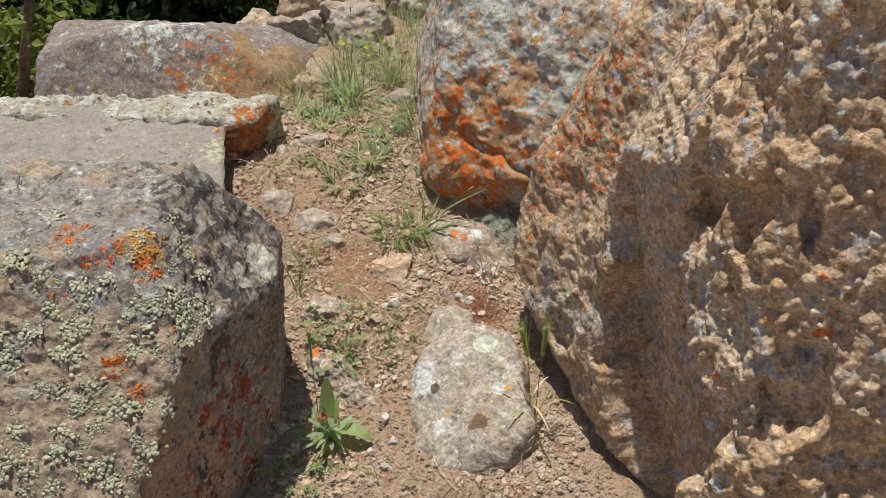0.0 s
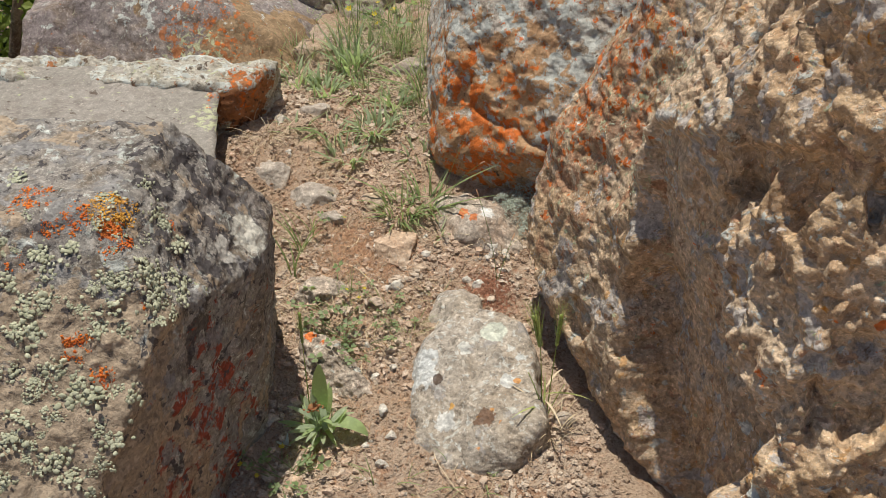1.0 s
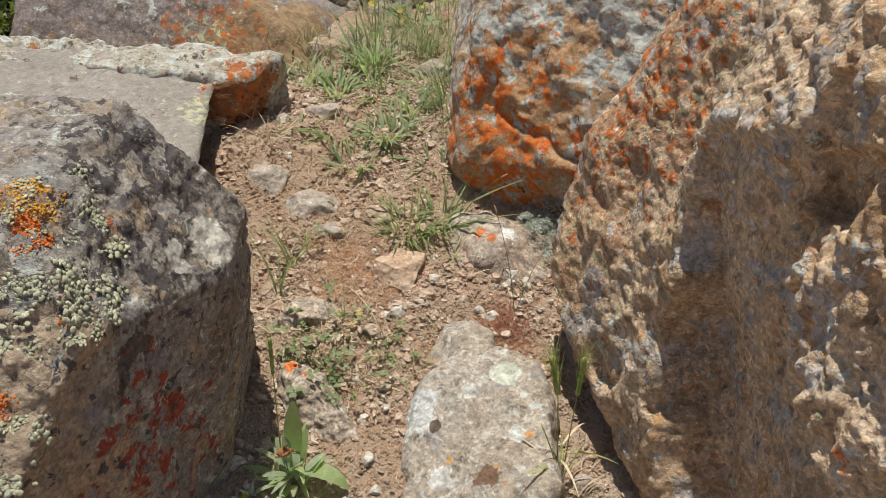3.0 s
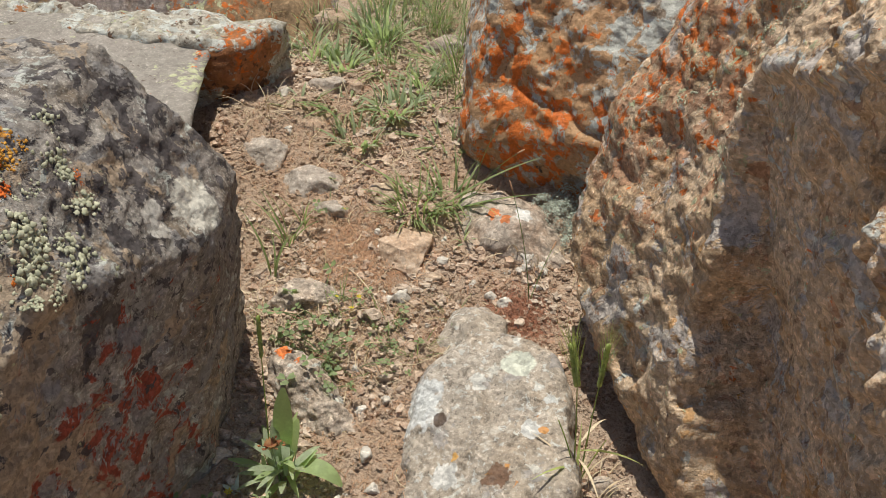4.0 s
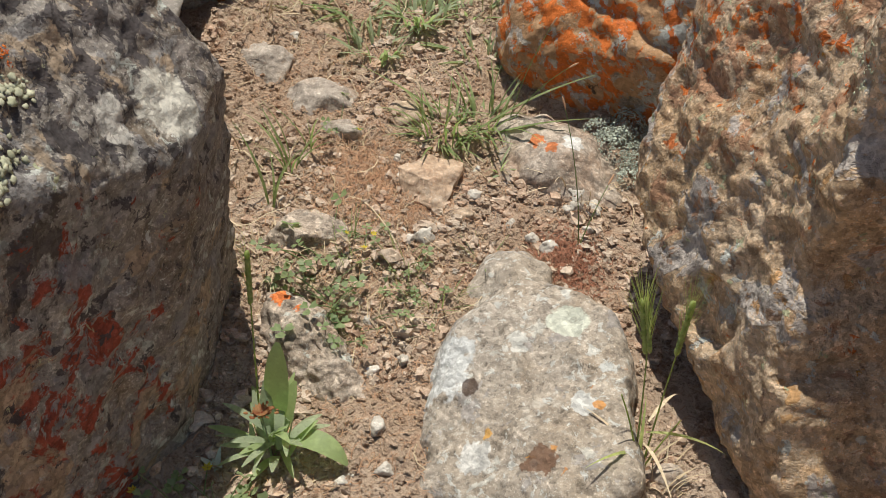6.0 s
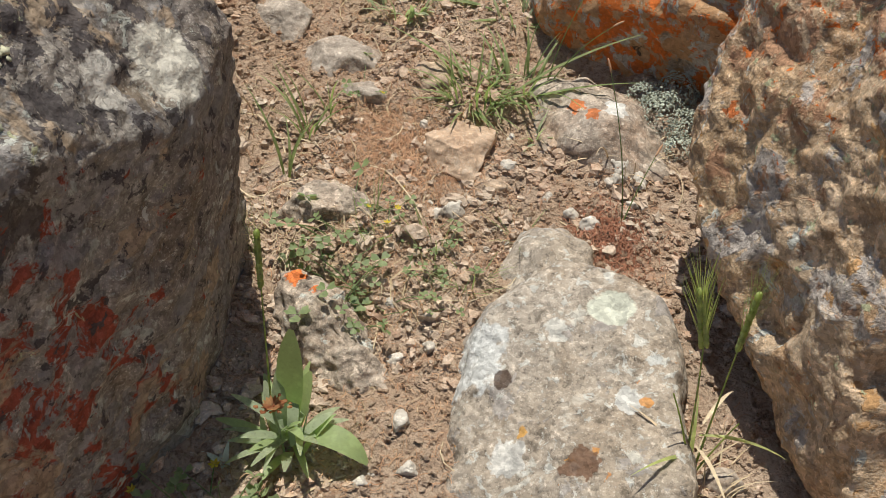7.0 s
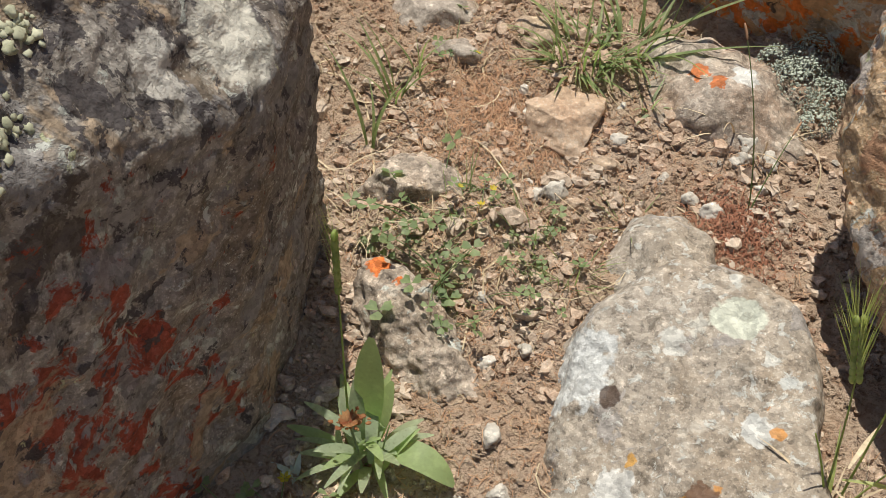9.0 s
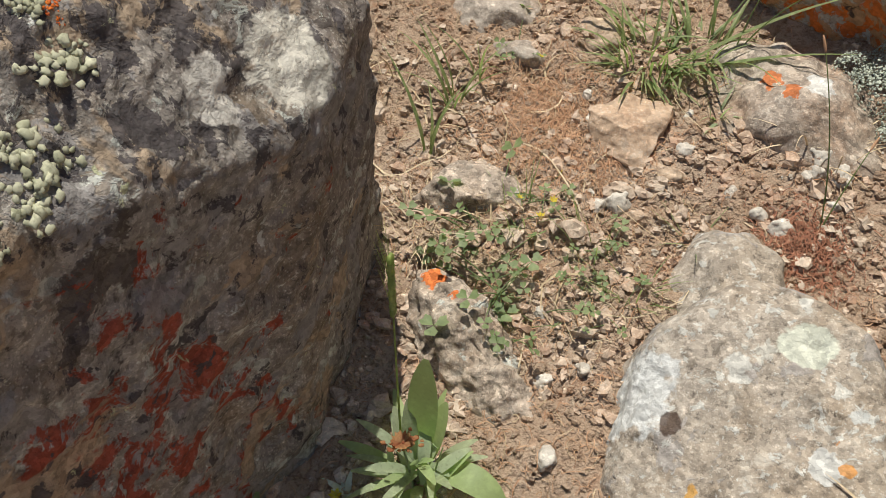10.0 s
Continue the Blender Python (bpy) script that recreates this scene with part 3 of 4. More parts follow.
white_mat = rock_material("white_quartz", (0.52, 0.48, 0.41), (0.58, 0.54, 0.47), (0.44, 0.38, 0.31), grain=0.4, speck=0.12, seed=35.0)


def cobble(name, mat, label, x, y, size, seed, turn=0.0, sink=0.35, lift=0.0, n=26, sharp=18, sides=7, rough=1.0, group=""):
    """A broken field stone of that size (long, wide, high), sunk into the soil."""
    rng = np.random.default_rng(seed)
    a, b, c = (v / 2 for v in size)
    planes = [((0, 0, 0.92), (0.1 * rng.normal(), 0.1 * rng.normal(), 1)), ((0, 0, -1), (0, 0, -1))]
    for k in range(sides):
        ang = (k + rng.uniform(-0.3, 0.3)) * 2 * math.pi / sides
        nv = np.array([math.cos(ang), math.sin(ang), rng.uniform(-0.2, 0.9)])
        nv /= np.linalg.norm(nv)
        planes.append((nv * rng.uniform(0.70, 1.0), nv))
    V, F = stone_shape((0, 0, 0), planes, n=n, sharp=sharp)
    V = V * np.array([a, b, c])
    N = normals(V, F)
    m = min(a, b)
    V = V + N * (rough * (0.10 * m * fbm(V, m * 0.9, 3, seed) + 0.05 * m * fbm(V, m * 0.3, 2, seed + 5)))[:, None]
    t = radians(turn)
    V = V @ np.array([[math.cos(t), math.sin(t), 0], [-math.sin(t), math.cos(t), 0], [0, 0, 1]])
    V += np.array([x, y, float(land(x, y, False)[0]) + c * (1 - 2 * sink) + lift])
    return tagged(link(name, V, F, mat), label, "stone", group)


PATH_STONES = "loose stones on the path"
cobble("tan_stone", tan_mat, "flat tan sandstone piece lying on the soil", -0.104, 1.63, (0.080, 0.068, 0.028), 23, 8, 0.2, n=44, sides=6, sharp=50, rough=0.9, group=PATH_STONES)
cobble("spotted_stone", spot_mat, "grey stone with orange and white lichen spots half buried", 0.047, 1.70, (0.165, 0.155, 0.10), 9, -10, 0.62, n=50, sharp=10, group=PATH_STONES)
cobble("low_rock", edge_mat, "long rough grey rock with orange lichen spots beside the block", -0.203, 1.382, (0.175, 0.076, 0.092), 37, -44, 0.56, n=60, sides=8, sharp=12, rough=1.7, group=PATH_STONES)
cobble("lichened_flat_stone", edge_mat, "small flat grey-green lichened stone in the soil", -0.228, 1.525, (0.085, 0.062, 0.035), 4, 20, 0.4, n=30, group=PATH_STONES)
cobble("buried_stone", mid_mat, "pale flat stone mostly buried behind the path stone", 0.024, 1.485, (0.115, 0.17, 0.09), 5, 10, 0.73, n=40, sharp=12, group=PATH_STONES)
for i, (x, y, a, b, c, turn, mat) in enumerate((
        (-0.362, 1.81, 0.075, 0.06, 0.05, 0, grey_mat), (-0.268, 1.765, 0.115, 0.085, 0.05, -15, grey_mat), (-0.226, 1.70, 0.06, 0.036, 0.03, -20, grey_mat),
        (-0.152, 1.745, 0.055, 0.042, 0.035, 0, brown_mat), (-0.30, 2.015, 0.085, 0.06, 0.055, 10, grey_mat), (-0.245, 2.01, 0.04, 0.04, 0.04, 0, brown_mat),
        (-0.385, 2.06, 0.055, 0.05, 0.05, 40, brown_mat), (-0.372, 1.99, 0.038, 0.035, 0.035, 0, grey_mat), (-0.335, 2.30, 0.14, 0.10, 0.10, 15, brown_mat),
        (-0.10, 2.22, 0.11, 0.07, 0.06, 0, grey_mat), (-0.05, 2.11, 0.07, 0.05, 0.04, 30, brown_mat), (-0.33, 1.70, 0.04, 0.03, 0.02, 0, brown_mat),
        (-0.075, 1.535, 0.024, 0.02, 0.016, 0, brown_mat), (-0.185, 1.265, 0.03, 0.024, 0.022, 0, brown_mat), (-0.235, 1.155, 0.035, 0.03, 0.024, 20, tan_mat),
        (-0.115, 1.30, 0.026, 0.02, 0.014, 30, brown_mat), (0.19, 1.27, 0.05, 0.04, 0.04, 0, grey_mat), (-0.06, 1.585, 0.05, 0.03, 0.016, 0, brown_mat),
        (-0.30, 1.90, 0.05, 0.04, 0.025, 60, brown_mat), (-0.16, 2.02, 0.045, 0.035, 0.02, 0, grey_mat))):
    cobble("field_stone", mat, ("grey" if mat is grey_mat else "tan" if mat is tan_mat else "brown") + " broken field stone bedded in dry soil", x, y, (a, b, c), 100 + i, turn, 0.66, n=24, group=PATH_STONES)
for i, (x, y, a, b, c, turn, mat) in enumerate((
        (-0.40, 2.60, 0.18, 0.14, 0.16, 20, grey_mat), (-0.24, 2.58, 0.20, 0.13, 0.14, -10, grey_mat), (-0.52, 2.72, 0.2, 0.16, 0.22, 50, brown_mat), (-0.10, 2.75, 0.2, 0.16, 0.16, 70, grey_mat),
        (-0.02, 2.98, 0.26, 0.2, 0.22, 0, grey_mat), (-0.38, 2.85, 0.24, 0.18, 0.24, 10, brown_mat), (-0.22, 2.95, 0.22, 0.17, 0.22, 35, grey_mat), (-0.62, 0.87, 0.34, 0.26, 0.50, 0, brown_mat))):
    cobble("rubble_rock", mat, "weathered grey-brown rubble rock among grass", x, y, (a, b, c), 140 + i, turn, 0.30, n=50, rough=1.7, group="rubble rocks")
rng = np.random.default_rng(8)
for i, (x, y, s) in enumerate([(-0.038, 1.612, 0.015), (0.084, 1.632, 0.021), (0.085, 1.612, 0.014), (0.104, 1.620, 0.015), (0.066, 1.605, 0.012), (-0.098, 1.545, 0.017), (-0.115, 1.535, 0.011),
        (-0.118, 1.36, 0.013), (-0.09, 1.375, 0.011), (-0.10, 1.29, 0.017), (-0.088, 1.245, 0.013), (-0.12, 1.225, 0.011), (0.055, 1.545, 0.016), (0.03, 1.555, 0.012), (0.012, 1.575, 0.01),
        (-0.135, 1.63, 0.012), (-0.36, 1.975, 0.02), (-0.33, 1.87, 0.012), (-0.155, 1.66, 0.012), (-0.09, 1.19, 0.014), (-0.13, 1.16, 0.012), (0.10, 1.58, 0.011), (-0.14, 1.42, 0.01), (-0.05, 1.66, 0.009)]):
    cobble("white_pebble", white_mat, "small chalky white pebble lying on the soil", x + 0.004 * rng.normal(), y, (s * 1.15, s, s * 0.8), 200 + i, rng.uniform(0, 180), 0.3, n=10, sides=6, rough=1.6, group="white pebbles")


def scatter(name, mat, count, lo, hi, area, label, seed, dens=None, detail=2):
    """Countless crumbs lying on the soil, joined."""
    rng = np.random.default_rng(seed)
    x = rng.uniform(area[0], area[1], count)
    y = rng.uniform(area[2], area[3], count)
    if dens is not None:
        keep = fbm(np.stack([x, y, 0 * x], 1), dens[0], 2, seed) > dens[1]
        x, y = x[keep], y[keep]
    z = land(x, y)
    D, Q = ball(detail)
    s = lo * (hi / lo) ** (rng.uniform(0, 1, len(x)) ** 2.2)
    size = s[:, None] * rng.uniform(0.6, 1.2, (len(x), 3)) * np.array([1, 1, 0.75])
    jag = 1 + 0.30 * rng.normal(0, 1, (len(x), len(D), 1))
    V = D[None] * size[:, None] * jag + np.stack([x, y, z + s * 0.25], 1)[:, None]
    F = Q[None] + (np.arange(len(x)) * len(D))[:, None, None]
    return tagged(link(name, V.reshape(-1, 3), F.reshape(-1, 4), mat, smooth=False), label, "gravel", kind="stuff")


clod_mat = soil_material()
gravel_mat = rock_material("path_gravel", (0.50, 0.37, 0.27), (0.55, 0.45, 0.35), (0.44, 0.29, 0.20), grain=0.4, speck=0.4, seed=40.0)
scatter("soil_crumbs", clod_mat, 22000, 0.0010, 0.0058, (-0.5, 0.3, 1.0, 2.3), "dry reddish soil crumbs covering the path", 1)
scatter("gravel", gravel_mat, 14000, 0.0009, 0.0078, (-0.45, 0.25, 1.0, 2.2), "pale brown gravel strewn over the path", 2, (0.15, -0.1))
scatter("stone_chips", gravel_mat, 1500, 0.0035, 0.0105, (-0.42, 0.25, 1.0, 2.2), "angular pale brown stone chips lying on the path", 4, (0.12, -0.05))
scatter("chalk_grit", white_mat, 330, 0.0012, 0.0045, (-0.2, 0.2, 1.05, 1.75), "white chalk grit strewn over the path", 3, (0.12, 0.0))

# ---- plants ----
grass_mat = plant_material("grass_green", (0.20, 0.275, 0.11), (0.31, 0.365, 0.18))
meadow_mat = plant_material("meadow_green", (0.21, 0.27, 0.13), (0.36, 0.38, 0.22))
silver_mat = plant_material("grey_green_leaf", (0.32, 0.39, 0.23), (0.42, 0.48, 0.33), 0.7)
leaf_mat = plant_material("broad_leaf_green", (0.36, 0.47, 0.22), (0.41, 0.51, 0.26), 0.5, 0.15, 0.2)
clover_mat = plant_material("clover_green", (0.22, 0.30, 0.14), (0.31, 0.38, 0.21))
spike_mat = plant_material("barley_green", (0.36, 0.43, 0.15), (0.48, 0.52, 0.22))
straw_mat = plant_material("dry_straw", (0.50, 0.38, 0.23), (0.60, 0.50, 0.34), 0.8, 0.0)
root_mat = plant_material("reddish_dry_fibre", (0.44, 0.235, 0.13), (0.56, 0.36, 0.22), 0.9, 0.0)
moss_mat = plant_material("red_dry_moss", (0.28, 0.12, 0.07), (0.38, 0.18, 0.11), 0.95, 0.0)
white_leaf_mat = plant_material("white_felted_leaf", (0.40, 0.44, 0.35), (0.53, 0.57, 0.48), 0.9, 0.0)
yellow_mat = plant_material("yellow_petal", (0.70, 0.55, 0.04), (0.75, 0.62, 0.10))
burr_mat = plant_material("russet_flower_head", (0.38, 0.13, 0.06), (0.50, 0.30, 0.14), 0.8)
dark_leaf_mat = plant_material("dark_bush_leaf", (0.03, 0.052, 0.022), (0.06, 0.095, 0.04), 0.6)
light_leaf_mat = plant_material("light_bush_leaf", (0.15, 0.22, 0.05), (0.26, 0.30, 0.08), 0.5)
bark_mat = rock_material("grey_bark", (0.20, 0.15, 0.11), (0.25, 0.20, 0.15), (0.14, 0.10, 0.07), grain=0.8, seed=50.0)


def blade(length, width, lean, droop, segs=7, fold=0.25, tip=0.0, belly=0.25, oval=False):
    """A leaf that rises from the origin and bends over towards +x: lean at the foot and droop over its length, in degrees."""
    V, F = [], []
    x = z = 0.0
    for i in range(segs + 1):
        t = i / segs
        a = radians(lean + droop * t)
        w = width * (min(1, 0.45 + t / belly * 0.55) if t < belly else 1 - (1 - tip) * ((t - belly) / (1 - belly)) ** 1.6) / 2
        if oval:
            w = width / 2 * max(0.04, math.sin(math.pi * min(0.985, 0.06 + 0.94 * t) ** 1.15) ** 0.6)
        V += [(x, -w, z + fold * w), (x, 0, z), (x, w, z + fold * w)]
        if i:
            k = 3 * i
            F += [(k - 3, k - 2, k + 1, k), (k - 2, k - 1, k + 2, k + 1)]
        x += math.sin(a) * length / segs
        z += math.cos(a) * length / segs
    return np.array(V), F


def stalk(length, r, lean, droop, segs=6):
    """A thin round stem from the origin, bending towards +x. Returns its mesh, its end and the end's slant."""
    V, F = [], []
    x = z = 0.0
    for i in range(segs + 1):
        a = radians(lean + droop * i / segs)
        rr = r * (1 - 0.45 * i / segs)
        for k in range(5):
            q = 2 * math.pi * k / 5
            V.append((x + rr * math.cos(q) * math.cos(a), rr * math.sin(q), z - rr * math.cos(q) * math.sin(a)))
        if i:
            b = 5 * (i - 1)
            F += [(b + k, b + (k + 1) % 5, b + 5 + (k + 1) % 5, b + 5 + k) for k in range(5)]
        if i < segs:
            x += math.sin(a) * length / segs
            z += math.cos(a) * length / segs
    return np.array(V), F, Vector((x, 0, z)), lean + droop


def thing(name, x, y, label, category, group="", lift=-0.003):
    ob = new(name)
    ob.empty_display_size = 0.02
    ob.location = (x, y, float(land(x, y, False)[0]) + lift)
    return tagged(ob, label, category, group)


def put_part(ob_name, me, parent, m):
    ob = new(ob_name, me)
    ob.parent = parent
    ob.matrix_local = m
    return ob


def mesh_of(name, V, F, mat):
    me = bpy.data.meshes.new(name)
    me.from_pydata(V.tolist() if isinstance(V, np.ndarray) else V, [], F)
    me.polygons.foreach_set("use_smooth", np.ones(len(me.polygons), bool))
    me.materials.append(mat)
    return me


def blade_set(mat, sizes):
    return [mesh_of("blade", *blade(*s), mat) for s in sizes]


turf = blade_set(grass_mat, [(0.09, 0.0036, 20, 70), (0.10, 0.0042, 35, 75), (0.075, 0.004, 55, 45), (0.10, 0.0034, 10, 50), (0.09, 0.005, 62, 35), (0.06, 0.005, 72, 20)])
silver = blade_set(silver_mat, [(0.07, 0.006, 20, 50), (0.09, 0.007, 35, 50), (0.06, 0.007, 55, 35), (0.10, 0.006, 10, 40)])
short = blade_set(silver_mat, [(0.035, 0.005, 30, 50), (0.028, 0.005, 60, 30), (0.04, 0.004, 15, 40)])
straws = blade_set(straw_mat, [(0.06, 0.0022, 30, 70, 6, 0.1), (0.08, 0.002, 55, 50, 6, 0.1), (0.05, 0.0022, 70, 30, 6, 0.1), (0.09, 0.0022, 10, 90, 7, 0.1)])


def tuft(name, x, y, meshes, count, spread, scale, label, seed, category="grass", group="grass tufts"):
    rng = np.random.default_rng(seed)
    root = thing(name, x, y, label, category, group)
    for k in range(count):
        r, a = spread * math.sqrt(rng.uniform()), rng.uniform(0, 360)
        m = pose(r * math.cos(radians(a)), r * math.sin(radians(a)), 0, rng.normal(0, 6), rng.normal(0, 8), a + rng.normal(0, 35))
        put_part("blade", meshes[rng.integers(len(meshes))], root, m @ Matrix.Scale(scale * rng.uniform(0.6, 1.15), 4))
    return root


tuft("grass_tuft", -0.10, 1.715, turf, 76, 0.034, 0.8, "green grass tuft with arching blades on dry soil", 1)
tuft("grass_tuft", -0.055, 1.74, turf, 44, 0.03, 0.85, "green grass tuft with arching blades on dry soil", 2)
tuft("grass_tuft", -0.02, 1.665, silver, 9, 0.012, 0.5, "few short broad grass blades on dry soil", 3)
tuft("grass_tuft", -0.055, 2.10, turf, 18, 0.03, 1.1, "thin tall grass against the orange boulder", 4)
tuft("grass_tuft", 0.045, 1.175, turf, 12, 0.05, 0.6, "sparse green grass blades below the pale stone", 5)
tuft("grass_tuft", -0.09, 1.15, turf, 8, 0.04, 0.6, "sparse green grass blades on bare soil", 6)
tuft("leafy_rosette", -0.24, 2.24, silver, 60, 0.035, 1.15, "grey-green rosette of narrow upright leaves", 7, "plant", "herbs")
tuft("leafy_rosette", -0.285, 2.12, short, 56, 0.04, 1.5, "low grey-green rosette of small leaves", 8, "plant", "herbs")
tuft("leafy_rosette", -0.165, 1.95, short, 56, 0.035, 1.4, "low grey-green rosette of small leaves", 9, "plant", "herbs")
tuft("leafy_rosette", -0.215, 1.865, short, 44, 0.04, 1.25, "low grey-green rosette of small leaves", 10, "plant", "herbs")
tuft("leafy_rosette", -0.13, 2.05, short, 40, 0.035, 1.4, "low grey-green rosette of small leaves", 11, "plant", "herbs")
tuft("leafy_rosette", -0.36, 2.18, short, 44, 0.045, 1.4, "low grey-green rosette of small leaves", 12, "plant", "herbs")
tuft("dry_grass_clump", 0.165, 1.255, straws, 70, 0.035, 0.7, "matted straw-coloured dry grass beside the pale stone", 13, "dry grass", "dry grass")
tuft("dry_grass_clump", -0.265, 1.47, straws, 40, 0.035, 0.7, "matted straw-coloured dry grass on soil", 14, "dry grass", "dry grass")
tuft("dry_grass_clump", -0.385, 1.90, straws, 30, 0.04, 0.8, "grey dry grass stalks against the slab", 15, "dry grass", "dry grass")
for i, (x, y, n) in enumerate(((-0.31, 2.20, 26), (-0.20, 2.13, 22), (-0.40, 2.13, 30), (-0.06, 2.03, 20), (-0.27, 1.93, 16), (-0.36, 1.68, 18), (-0.12, 2.30, 26), (-0.33, 1.62, 14))):
    tuft("dry_grass_clump", x, y, straws, n, 0.05, 0.8, "sparse straw-coloured dry grass on bare soil", 160 + i, "dry grass", "dry grass")
tuft("dry_grass_clump", 0.085, 1.64, straws, 16, 0.03, 0.9, "dry grass stalks beside the spotted stone", 16, "dry grass", "dry grass")
for i, (x, y, s) in enumerate(((-0.280, 1.622, 1.05), (-0.276, 1.628, 0.95), (-0.262, 1.66, 0.75), (-0.283, 1.553, 1.25))):
    tuft("grass_sprig", x, y, turf[3:4] + turf[:1], 5, 0.004, s, "single upright green grass sprig on the soil", 30 + i, "grass", "grass sprigs")


def strands(name, mat, zones, label, seed, width=0.0009, length=(0.012, 0.05), rise=0.3):
    """Countless dry fibres on the soil. zones: x, y, radius, count."""
    rng = np.random.default_rng(seed)
    V, F = [], []
    for zx, zy, zr, count in zones:
        x0 = zx + rng.normal(0, zr * 0.5, count)
        y0 = zy + rng.normal(0, zr * 0.5, count)
        a, bend = rng.uniform(0, 2 * math.pi, count), rng.normal(0, 2.4, count)
        L = rng.uniform(*length, count)
        w = width * rng.uniform(0.6, 1.5, count)
        up = rng.uniform(0, rise, count) * L
        base = sum(len(v) for v in V)
        rows = []
        px, py = x0.copy(), y0.copy()
        for i in range(6):
            t = i / 5
            ang = a + bend * t
            z = land(px, py) + 0.0012 + up * np.sin(math.pi * min(1, t * 1.1))
            rows.append(np.stack([px - np.sin(ang) * w / 2, py + np.cos(ang) * w / 2, z], 1))
            rows.append(np.stack([px + np.sin(ang) * w / 2, py - np.cos(ang) * w / 2, z + w * 0.4], 1))
            px, py = px + np.cos(ang) * L / 5, py + np.sin(ang) * L / 5
        V.append(np.stack(rows, 1).reshape(-1, 3))
        k = base + 12 * np.arange(count)[:, None]
        for i in range(5):
            F.append(np.concatenate([k + 2 * i, k + 2 * i + 1, k + 2 * i + 3, k + 2 * i + 2], 1))
    return tagged(link(name, np.vstack(V), np.vstack(F), mat), label, "litter", kind="stuff")


strands("reddish_litter", root_mat, ((-0.12, 1.45, 0.28, 1500), (-0.2, 1.85, 0.30, 1200), (-0.08, 1.2, 0.2, 500), (-0.17, 1.62, 0.09, 800), (-0.19, 1.63, 0.06, 900), (-0.10, 1.60, 0.04, 300), (-0.14, 1.57, 0.05, 250), (-0.17, 1.62, 0.10, 216), (-0.06, 1.56, 0.10, 72), (-0.25, 1.50, 0.08, 120), (-0.14, 1.40, 0.08, 84), (-0.12, 1.25, 0.10, 108),
    (-0.25, 1.85, 0.16, 192), (0.06, 1.60, 0.06, 60), (0.12, 1.18, 0.06, 84), (-0.35, 1.75, 0.08, 72), (-0.15, 1.90, 0.12, 96), (-0.15, 1.12, 0.1, 60)), "reddish-brown dry root fibres matted on the soil", 1, 0.0005, (0.005, 0.02), 0.45)
strands("straw_litter", straw_mat, ((-0.25, 1.50, 0.07, 120), (-0.2, 1.75, 0.2, 240), (-0.1, 1.45, 0.2, 200), (0.16, 1.27, 0.035, 80), (-0.38, 1.88, 0.06, 70), (-0.15, 2.1, 0.2, 125), (0.06, 1.66, 0.06, 30)), "pale dry straw bits strewn on the soil", 2, 0.0005, (0.012, 0.04), 0.2)
strands("long_straw", straw_mat, ((-0.20, 1.62, 0.16, 16), (-0.10, 1.45, 0.16, 14), (0.08, 1.65, 0.06, 8), (-0.25, 1.9, 0.2, 14), (0.02, 1.2, 0.12, 10)), "long pale dry straws lying across the soil", 5, 0.0011, (0.05, 0.12), 0.12)
strands("red_moss", moss_mat, ((0.075, 1.525, 0.045, 1300),), "dark red dried moss between two stones", 3, 0.0006, (0.004, 0.013), 0.5)


def trefoil(r):
    """Three heart-shaped leaflets, slightly cupped."""
    V, F = [], []
    for k in range(3):
        a = 2 * math.pi * k / 3
        ca, sa = math.cos(a), math.sin(a)
        b = len(V)
        for u, v, w in ((0.05, 0, 0), (0.55, -0.42, 0.10), (0.95, -0.32, 0.16), (0.86, 0, 0.06), (0.95, 0.32, 0.16), (0.55, 0.42, 0.10), (0.5, 0, 0.0)):
            V.append((r * (u * ca - v * sa), r * (u * sa + v * ca), r * w))
        F += [(b, b + 1, b + 6), (b + 1, b + 2, b + 3, b + 6), (b + 3, b + 4, b + 5, b + 6), (b + 5, b, b + 6)]
    return np.array(V), F


def flower(r, petals, cup=0.5):
    V, F = [], []
    for k in range(petals):
        a = 2 * math.pi * k / petals
        ca, sa = math.cos(a), math.sin(a)
        b = len(V)
        for u, v, w in ((0.0, 0, 0), (0.6, -0.3, 0.2), (1.0, 0, cup), (0.6, 0.3, 0.2)):
            V.append((r * (u * ca - v * sa), r * (u * sa + v * ca), r * w))
        F.append((b, b + 1, b + 2, b + 3))
    return np.array(V), F


clover_leaves = [mesh_of("leaf", *trefoil(r), clover_mat) for r in (0.008, 0.0065, 0.0095)]
clover_stems = []
for L, lean, droop in ((0.03, 25, 40), (0.045, 40, 30), (0.022, 55, 20), (0.05, 60, 10)):
    V, F, end, slant = stalk(L, 0.0006, lean, droop)
    clover_stems.append((mesh_of("stem", V, F, clover_mat), end, slant))
petal_mesh = mesh_of("blossom", *flower(0.004, 6), yellow_mat)


def clover(x, y, count, spread, scale, seed, blooms=0, label="low green clover with three-part leaves on soil"):
    rng = np.random.default_rng(seed)
    root = thing("clover", x, y, label, "plant", "clover plants")
    for k in range(count):
        me, end, slant = clover_stems[rng.integers(4)]
        r, a = spread * math.sqrt(rng.uniform()), rng.uniform(0, 360)
        m = pose(r * math.cos(radians(a)), r * math.sin(radians(a)), 0, 0, 0, a + rng.normal(0, 50)) @ Matrix.Scale(scale * rng.uniform(0.7, 1.2), 4)
        stem = put_part("stem", me, root, m)
        tip = Matrix.Translation(end) @ pose(0, 0, 0, rng.normal(0, 18), rng.normal(15, 18), rng.uniform(0, 120))
        if k < blooms:
            put_part("blossom", petal_mesh, stem, tip)
        else:
            put_part("leaf", clover_leaves[rng.integers(3)], stem, tip)
    return root


